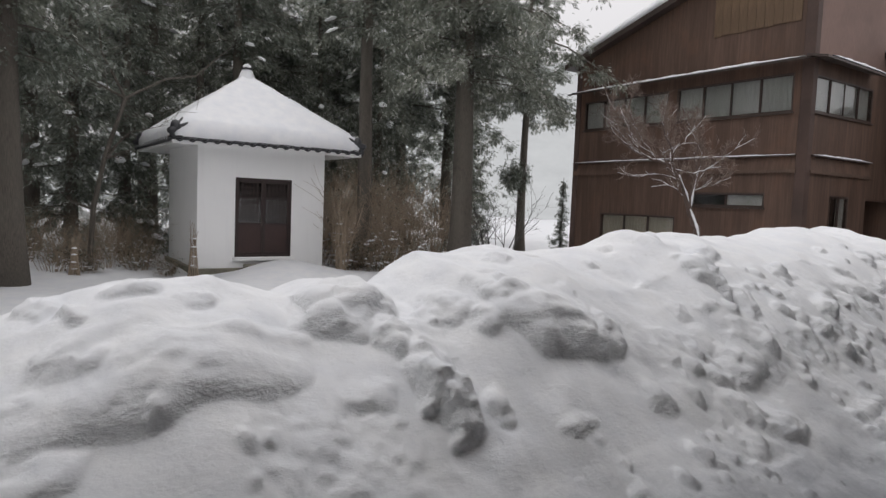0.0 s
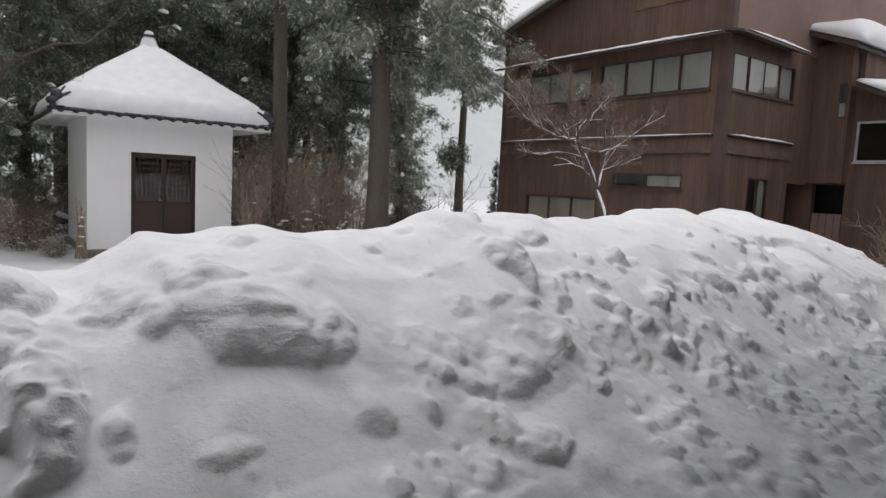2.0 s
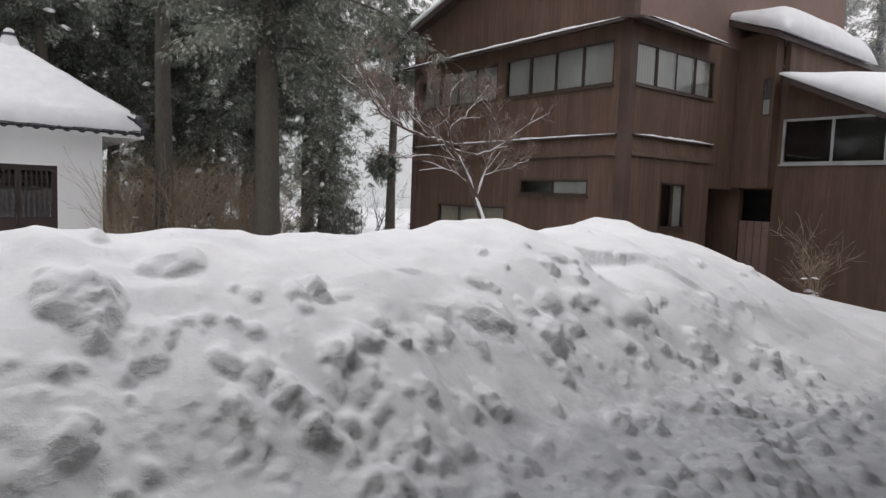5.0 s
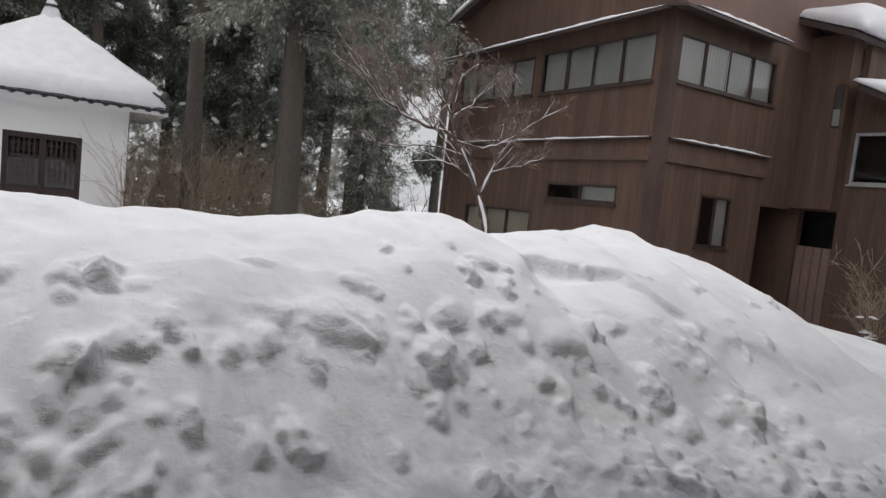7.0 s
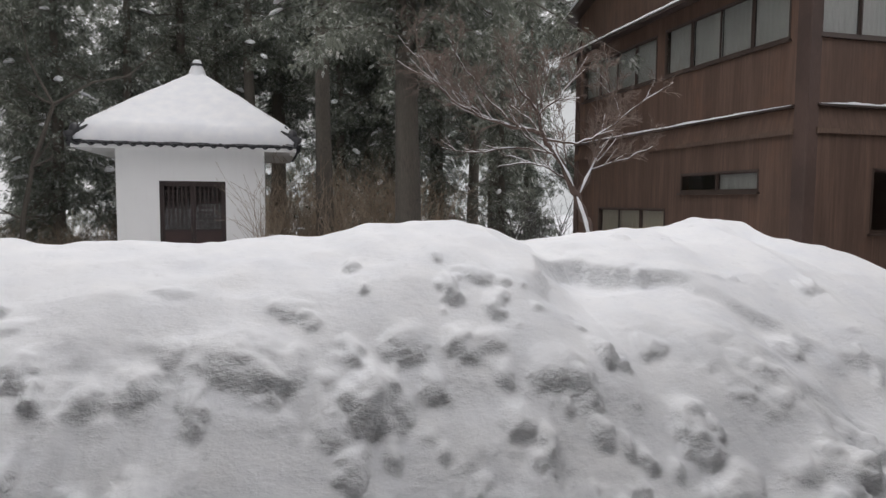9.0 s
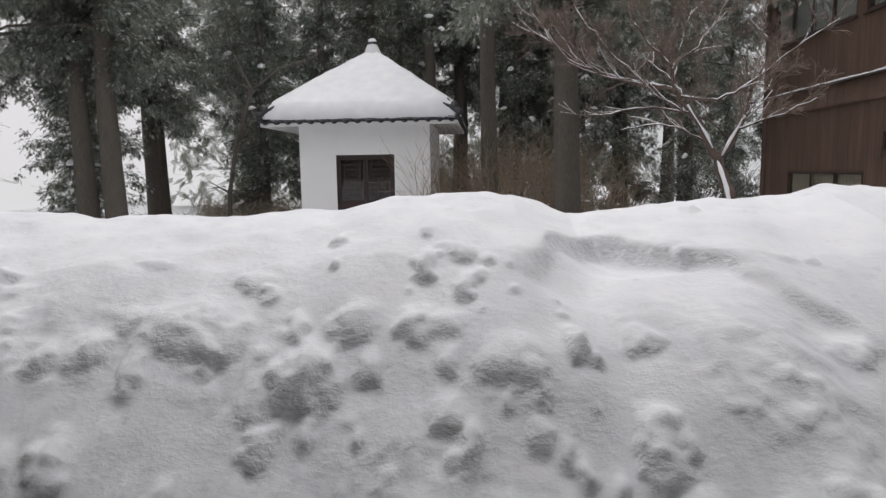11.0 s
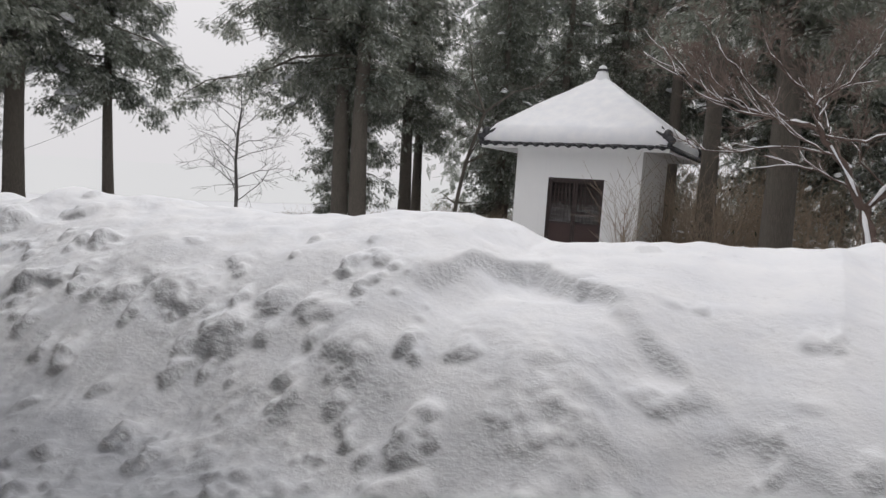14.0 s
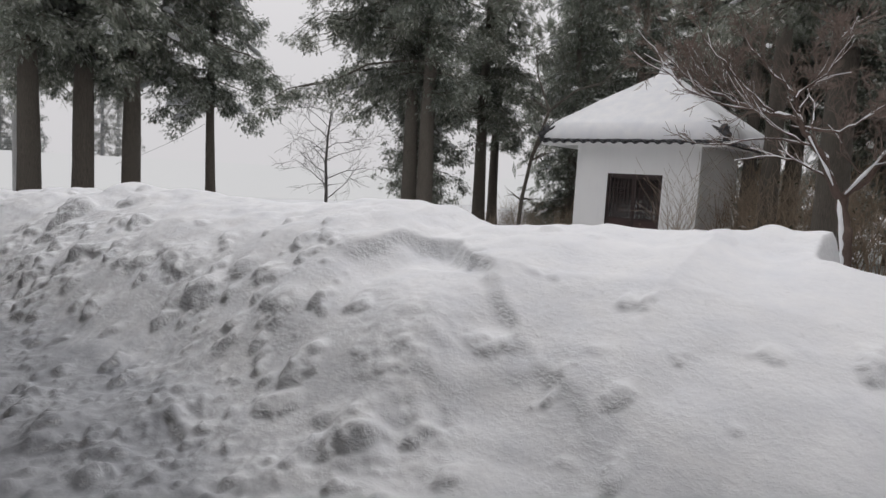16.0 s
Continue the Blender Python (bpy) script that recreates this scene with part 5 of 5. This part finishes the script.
def limb(r, soup, snow, p, d, length, radius, level, droop, curl=0.25, least=0.004):
    """A branching limb; snow lies along its upper side."""
    n = 6
    pts, rad = [Vector(p)], [radius]
    d = Vector(d).normalized()
    for k in range(n):
        d = (d + Vector((r.gauss(0, curl), r.gauss(0, curl), r.gauss(0, curl) - droop)) * 0.4).normalized()
        pts.append(pts[-1] + d * length / n)
        rad.append(max(least, radius * (1 - 0.72 * (k + 1) / n)))
    soup.tube(pts, rad, 6 if radius > 0.02 else 4 if radius > 0.008 else 3)
    if snow is not None and radius > 0.006 and r.random() < 0.8:
        top = [q + Vector((0, 0, 0.75 * w + 0.004)) for q, w in zip(pts, rad)]
        flat = [w * 0.55 + 0.0025 for w in rad]
        if abs((pts[-1] - pts[0]).normalized().z) < 0.85:
            snow.tube(top, flat, 5)
    if level <= 0:
        return pts
    m = {3: 4, 2: 5, 1: 5}.get(level, 4)
    for k in range(m):
        u = r.uniform(0.25, 0.98)
        i = min(n - 1, int(u * n))
        q = pts[i].lerp(pts[i + 1], u * n - i)
        base = (pts[i + 1] - pts[i]).normalized()
        side = Vector((r.gauss(0, 1), r.gauss(0, 1), r.gauss(0.1, 0.6)))
        side = (side - base * side.dot(base)).normalized()
        limb(r, soup, snow, q, base * 0.75 + side * r.uniform(0.5, 0.9), length * r.uniform(0.42, 0.62), max(least, rad[i] * 0.6), level - 1, droop * 0.7, curl, least)
    return pts


def build_maple():
    r = random.Random(77)
    t = thing("bare_maple", "leafless spreading maple with snow along its limbs", "tree", at=(12.2, 8.35, -0.4))
    fine, snow = Soup(), Soup()
    o = Vector((12.2, 8.35, -0.4))

    def bough(pts, r0, r1, twigs=7, level=1, reach=0.75, lift=0.25):
        """A main bough through given places, with twigs along it."""
        q = [Vector(p) - o for p in pts]
        r0 = 1.28 * r0 if twigs and r0 > 0.02 else r0
        line = []
        for k in range(len(q) - 1):
            p0, p1, p2, p3 = q[max(k - 1, 0)], q[k], q[k + 1], q[min(k + 2, len(q) - 1)]
            for s in range(4):
                u = s / 4
                line.append(0.5 * (2 * p1 + (p2 - p0) * u + (2 * p0 - 5 * p1 + 4 * p2 - p3) * u * u + (3 * p1 - p0 - 3 * p2 + p3) * u ** 3) + Vector((r.gauss(0, 0.012), r.gauss(0, 0.012), r.gauss(0, 0.012))))
        line.append(q[-1])
        n = len(line)
        rad = [r0 + (r1 - r0) * k / (n - 1) for k in range(n)]
        wood = Soup()
        wood.tube(line, rad, 8)
        wood.out("bough" if twigs else "trunk", MAPLE_BARK, t, True)
        if abs((line[-1] - line[0]).normalized().z) < 0.93:
            snow.tube([p + Vector((0, 0, 0.7 * w + 0.004)) for p, w in zip(line, rad)], [(0.74 * w + 0.003) * (0.2 if r.random() < 0.22 else r.uniform(0.6, 1.1)) for w in rad], 6)
        for k in range(int(0.85 * twigs)):
            i = int(n * r.uniform(0.3, 0.97))
            i = min(i, n - 2)
            d = (line[i + 1] - line[i]).normalized()
            side = Vector((r.gauss(0, 1), r.gauss(0, 1), abs(r.gauss(0.3, 0.6))))
            side = (side - d * side.dot(d)).normalized()
            limb(r, fine, snow if k % 3 else None, line[i], d * 0.9 + side * r.uniform(0.4, 0.8) + Vector((0, 0, lift)), reach * r.uniform(0.6, 1.25), max(0.0075, rad[i] * 0.42), 2 if level else 1, -0.03, 0.2, 0.0032)

    bough([(12.27, 8.30, -0.5), (12.27, 8.32, 0.8), (12.25, 8.34, 1.3), (12.20, 8.42, 1.55), (12.15, 8.50, 1.82)], 0.080, 0.058, 0)
    bough([(12.15, 8.50, 1.80), (11.97, 8.50, 2.13), (11.75, 8.55, 2.48), (11.60, 8.58, 2.74)], 0.039, 0.028, 5, 1, 0.4)
    bough([(11.64, 8.57, 2.68), (11.35, 8.75, 2.76), (11.0, 8.92, 2.88), (10.5, 8.95, 3.08), (10.1, 8.8, 3.38), (9.8, 8.6, 3.68)], 0.0252, 0.0045, 20, 1, 0.55, 0.15)
    bough([(11.2, 8.83, 2.82), (10.7, 8.7, 2.92), (10.25, 8.55, 3.12), (9.95, 8.4, 3.40)], 0.0133, 0.004, 13, 1, 0.45, 0.15)
    bough([(11.80, 8.54, 2.40), (11.3, 8.65, 2.48), (10.7, 8.75, 2.42), (10.2, 8.8, 2.46)], 0.0126, 0.004, 11, 0, 0.28, 0.05)
    bough([(12.08, 8.50, 1.95), (11.72, 8.50, 2.18), (11.35, 8.5, 2.26), (10.95, 8.55, 2.20)], 0.0126, 0.004, 10, 0, 0.28, 0.05)
    bough([(11.84, 8.53, 2.36), (11.5, 8.5, 2.54), (11.2, 8.45, 2.74), (11.05, 8.4, 3.0)], 0.0133, 0.004, 11, 0, 0.45, 0.15)
    bough([(11.60, 8.58, 2.74), (11.55, 8.55, 2.98), (11.25, 8.5, 3.28), (11.0, 8.45, 3.58)], 0.0207, 0.0045, 15, 1, 0.42)
    bough([(11.55, 8.55, 2.96), (11.85, 8.5, 3.20), (12.1, 8.45, 3.55)], 0.0148, 0.0045, 11, 1, 0.4)
    bough([(11.68, 8.56, 2.60), (12.0, 8.40, 2.54), (12.3, 8.2, 2.64), (12.7, 8.0, 2.98), (12.9, 7.9, 3.2)], 0.0163, 0.0045, 13, 1, 0.4)
    bough([(12.15, 8.50, 1.80), (12.33, 8.60, 2.04), (12.52, 8.68, 2.32), (12.60, 8.7, 2.66), (12.5, 8.7, 3.1)], 0.0330, 0.008, 13, 1, 0.45)
    bough([(12.45, 8.64, 2.2), (12.8, 8.45, 2.32), (13.2, 8.25, 2.52)], 0.0133, 0.004, 11, 1, 0.4, 0.15)
    bough([(12.58, 8.7, 2.5), (12.85, 8.8, 2.75), (13.05, 8.9, 3.1)], 0.0133, 0.004, 10, 1, 0.4, 0.15)
    bough([(11.70, 8.56, 2.56), (11.7, 9.0, 2.85), (11.5, 9.5, 3.2)], 0.0163, 0.0045, 11, 1, 0.45)
    bough([(11.35, 8.75, 2.76), (10.95, 8.8, 3.12), (10.55, 8.8, 3.55), (10.25, 8.7, 3.95)], 0.012, 0.004, 12, 1, 0.4, 0.2)
    bough([(10.85, 8.93, 2.93), (10.35, 9.0, 3.35), (9.95, 9.0, 3.8)], 0.0105, 0.004, 10, 1, 0.4, 0.2)
    bough([(11.60, 8.58, 2.74), (11.70, 8.8, 3.2), (11.92, 9.0, 3.75)], 0.0125, 0.004, 12, 1, 0.4)
    bough([(12.60, 8.70, 2.66), (12.88, 8.9, 3.2), (12.8, 9.0, 3.75)], 0.0125, 0.004, 12, 1, 0.4)
    bough([(12.33, 8.60, 2.04), (12.05, 8.75, 2.45), (12.1, 8.85, 2.95)], 0.0105, 0.004, 10, 1, 0.35)
    # snow plastered on one side of the trunk
    stem = [Vector(p) - o for p in ((12.25, 8.27, 0.95), (12.245, 8.275, 1.1), (12.235, 8.285, 1.25), (12.215, 8.31, 1.4), (12.185, 8.36, 1.55), (12.155, 8.41, 1.68), (12.125, 8.455, 1.8))]
    snow.tube(stem, [0.010, 0.030, 0.022, 0.032, 0.024, 0.028, 0.010], 9)
    rest = [Vector(p) - o for p in ((12.06, 8.44, 1.95), (11.98, 8.45, 2.12), (11.88, 8.47, 2.28), (11.75, 8.50, 2.50))]
    snow.tube(rest, [0.006, 0.020, 0.006, 0.014], 8)
    fork = [Vector(p) - o for p in ((12.18, 8.46, 1.86), (12.30, 8.54, 2.05), (12.42, 8.60, 2.22), (12.50, 8.62, 2.36))]
    snow.tube(fork, [0.010, 0.024, 0.012, 0.016], 8)
    tagged(fine.out("twig_work", MAPLE_TWIG, t), kind="stuff")
    tagged(snow.out("branch_snow", SOFT_SNOW, t, True, "snow lying along the limbs"), kind="stuff")
    return t


maple = build_maple()


def build_bare_tree():
    r = random.Random(5)
    t = thing("bare_tree", "slender leafless tree in the white field", "tree", at=(-9.6, 20.2, -0.4))
    trunk, fine = Soup(), Soup()
    stem = [(0, 0, -0.3), (0.02, 0, 1.2), (-0.08, 0, 2.6), (-0.05, 0.05, 3.8), (0.12, 0.05, 4.8), (0.1, 0.0, 5.6)]
    trunk.tube(stem, [0.095, 0.08, 0.065, 0.05, 0.034, 0.015], 8)
    for k in range(20):
        u = 0.16 + 0.8 * k / 19
        i = min(4, int(u * 5))
        p = Vector(stem[i]).lerp(Vector(stem[i + 1]), u * 5 - i)
        a = k * 2.4 + r.uniform(-0.4, 0.4)
        limb(r, fine, None, p, (math.cos(a), math.sin(a), 0.45 + 0.5 * u), 2.9 * (1.15 - 0.6 * u) * r.uniform(0.7, 1.05), 0.028 * (1.1 - 0.6 * u), 2, 0.10, 0.34, 0.006)
    trunk.out("trunk", GREY_BARK, t, True)
    tagged(fine.out("twig_work", GREY_BARK, t), kind="stuff")
    return t


bare_tree = build_bare_tree()


def shrub(name, seed, stems, height, spread, label, mat=None, leaves=0, snow=0, group="", twigs=1, thick=1.0):
    """A many-stemmed shrub."""
    r = random.Random(seed)
    t = thing(name, label, "shrub", group)
    s, leaf, forks = Soup(), Soup(), []
    for k in range(stems):
        a = r.uniform(0, 2 * math.pi)
        q = r.uniform(0.05, 0.25) * spread
        p = Vector((q * math.cos(a), q * math.sin(a), -0.1))
        d = Vector((math.cos(a) * r.uniform(0.05, 0.5) * spread, math.sin(a) * r.uniform(0.05, 0.5) * spread, height * 0.9))
        forks += limb(r, s, None, p, d, height * r.uniform(0.6, 1.05), thick * r.uniform(0.008, 0.016), twigs, -0.06, 0.16, 0.0035)[1:4]
        for c in range(leaves):
            u = r.uniform(0.2, 1)
            c0 = p + d * u + Vector((r.gauss(0, 0.16), r.gauss(0, 0.16), 0))
            leaf.blade(c0, (r.gauss(0, 1), r.gauss(0, 1), r.gauss(-0.2, 0.5)), (0, 0, 1), r.uniform(0.06, 0.14), r.uniform(0.015, 0.03))
    for k in range(snow):
        cush = Soup()
        cush.cushion(r.choice(forks) + Vector((0, 0, 0.01)), Vector((r.gauss(0, 1), r.gauss(0, 1), 0.1)).normalized(), r.uniform(0.04, 0.12), r.uniform(0.03, 0.06), r.uniform(0.02, 0.045), r)
        cush.out("snow_cap", SOFT_SNOW, t, True)
    tagged(s.out("stem_work", mat or TWIG, t), kind="stuff")
    if leaf.v:
        tagged(leaf.out("leaf_cover", DRY_LEAF, t), kind="stuff")
    return t


thin = place(shrub("thin_shrub", 3, 18, 2.35, 0.62, "thin upright leafless shrub beside the shrine", twigs=1), 7.72, 16.45)
bush = place(shrub("brown_shrub", 4, 36, 2.3, 2.6, "dense brown leafless shrub with scraps of snow", leaves=3, snow=12, group="brown shrubs", twigs=1), 9.4, 18.2, size=1.3)
for x, y, turn, size in ((10.3, 17.6, 80, 1.15), (10.6, 19.4, 190, 1.35), (8.6, 19.2, 30, 1.1), (11.9, 18.6, 130, 1.25), (12.8, 20.2, 20, 1.2), (8.4, 21.0, 15, 1.35), (9.3, 21.6, 220, 1.4), (7.9, 22.2, 160, 1.2), (10.1, 20.8, 300, 1.35), (2.6, 21.5, 60, 0.7), (1.2, 19.6, 110, 0.6), (3.2, 22.6, 0, 0.8), (0.2, 21.0, 20, 0.7), (2.2, 19.4, 140, 0.5), (3.0, 20.6, 70, 0.6), (0.9, 18.4, 250, 0.5), (1.9, 20.4, 300, 0.55)):
    again(bush, x, y, turn, size)
hedge = place(shrub("evergreen_shrub", 6, 26, 1.1, 1.6, "low evergreen shrub under snow", leaves=30, snow=14, group="low shrubs", twigs=1), 8.5, 17.6)
for x, y, turn, size in ((9.1, 17.0, 40, 0.9), (2.9, 19.2, 90, 0.8), (1.6, 18.3, 200, 0.7), (3.5, 18.2, 10, 0.5), (-3.2, 22.0, 0, 1.0), (-6.0, 23.0, 50, 1.0), (-6.2, 20.0, 120, 0.8)):
    again(hedge, x, y, turn, size)
gate_bush = place(shrub("gate_shrub", 8, 9, 1.6, 0.38, "bare shrub with a lump of snow by the wing", TWIG, snow=9, twigs=2, thick=0.55), 17.85, 5.05, size=0.85, z=-0.15)
far_bush = place(shrub("field_shrub", 12, 10, 2.6, 3.0, "leafless shrub at the edge of the white field", GREY_BARK, twigs=2, thick=2.4, group="field shrubs"), 16.6, 20.6)
again(far_bush, 17.3, 24.5, 120, 0.9)


def build_pole():
    t = thing("utility_pole", "grey concrete utility pole in the mist", "pole", at=(-20.0, 11.2, -0.3))
    s = Soup()
    s.tube([(0, 0, -0.5), (0, 0, 8)], [0.16, 0.12], 12)
    s.out("pole", CONCRETE, t, True)
    part("transformer", box_bm((-0.5, -0.25, 5.6), (-0.05, 0.25, 6.4), 0.05), CONCRETE, t)
    part("crossarm", box_bm((-0.9, -0.05, 7.2), (0.9, 0.05, 7.3), 0.01), CONCRETE, t)
    return t


build_pole()


def build_crooked_tree():
    r = random.Random(31)
    t = thing("crooked_tree", "small leafless crooked tree in front of the cedars", "tree", at=(1.7, 18.6, -0.4))
    s = Soup()
    for pts, r0, r1 in (([(0, 0, -0.2), (0.1, 0, 1.6), (0.35, 0, 2.9), (0.85, 0.1, 4.5)], 0.07, 0.05), ([(0.85, 0.1, 4.5), (0.3, 0.2, 5.6), (0.2, 0.1, 6.6)], 0.04, 0.01), ([(0.85, 0.1, 4.5), (1.8, 0, 5.1), (2.6, 0.1, 5.3), (3.6, 0.2, 6.3)], 0.04, 0.01), ([(0.4, 0, 3.0), (0.9, -0.3, 3.6), (1.6, -0.4, 3.8)], 0.025, 0.008)):
        q = [Vector(p) for p in pts]
        s.tube(q, [r0 + (r1 - r0) * k / (len(q) - 1) for k in range(len(q))], 7)
        for k in range(5):
            i = r.randrange(1, len(q))
            limb(r, s, None, q[i], (r.gauss(0, 1), r.gauss(0, 1), 0.5), r.uniform(0.6, 1.3), r1 * 0.8, 1, 0, 0.2, 0.005)
    s.out("trunk", BARK, t)
    return t


build_crooked_tree()


def wrapped_shrub(x, y, h, seed):
    """A small shrub bundled in sticks against the snow."""
    r = random.Random(seed)
    t = thing("wrapped_shrub", "small shrub bundled in sticks for winter", "shrub", "wrapped shrubs", (x, y, -0.4))
    s = Soup()
    for k in range(16):
        a = 2 * math.pi * k / 16
        lean = r.uniform(-0.10, 0.10)
        s.tube([(0.13 * math.cos(a), 0.13 * math.sin(a), -0.05), (0.07 * math.cos(a), 0.07 * math.sin(a), h * 0.55), (0.05 * math.cos(a + 0.6) + lean, 0.05 * math.sin(a + 0.6), h * r.uniform(0.75, 1.15))], [0.011, 0.009, 0.004], 4)
    tagged(s.out("stick_wrap", TWIG, t), kind="stuff")
    for z in (0.2, 0.38, 0.58, 0.75):
        b = Soup()
        b.blob((r.uniform(-0.05, 0.05), -0.07, h * z), 0.07, 0.04, 0.028, r)
        b.out("snow_scrap", SOFT_SNOW, t, True)
    return t


wrapped_shrub(3.95, 17.2, 1.25, 1)
wrapped_shrub(1.3, 17.6, 0.9, 2)

# woods behind, too dense to tell tree from tree
woods, wr = Soup(), random.Random(90)
for k in range(15000):
    y = wr.uniform(33, 40)
    x = wr.uniform(-8, 23)
    z = wr.uniform(0.5, 15) ** 1.0
    if noise.noise(Vector((x * 0.35, y * 0.2, z * 0.35))) < -0.22:
        continue
    woods.blade((x, y, z), (wr.gauss(0, 1), wr.gauss(0, 1), wr.gauss(-0.5, 0.5)), (wr.gauss(0, 0.5), wr.gauss(0, 0.5), 1), wr.uniform(0.5, 1.1), wr.uniform(0.12, 0.25))
tagged(woods.out("far_woods", NEEDLES), "dense dark cedar woods behind the shrine", "woods", kind="stuff")


def wire(name, a, b, sag, rad=0.012):
    s = Soup()
    pts = [Vector(a).lerp(Vector(b), k / 16) + Vector((0, 0, -sag * 4 * (k / 16) * (1 - k / 16))) for k in range(17)]
    s.tube(pts, [rad] * 17, 5)
    return tagged(s.out(name, CABLE), "thin dark cable slanting down from a cedar", "cable")


wire("cable", (-9.3, 14.05, 3.4), (-17.5, 14.4, 1.55), 0.12, 0.007)
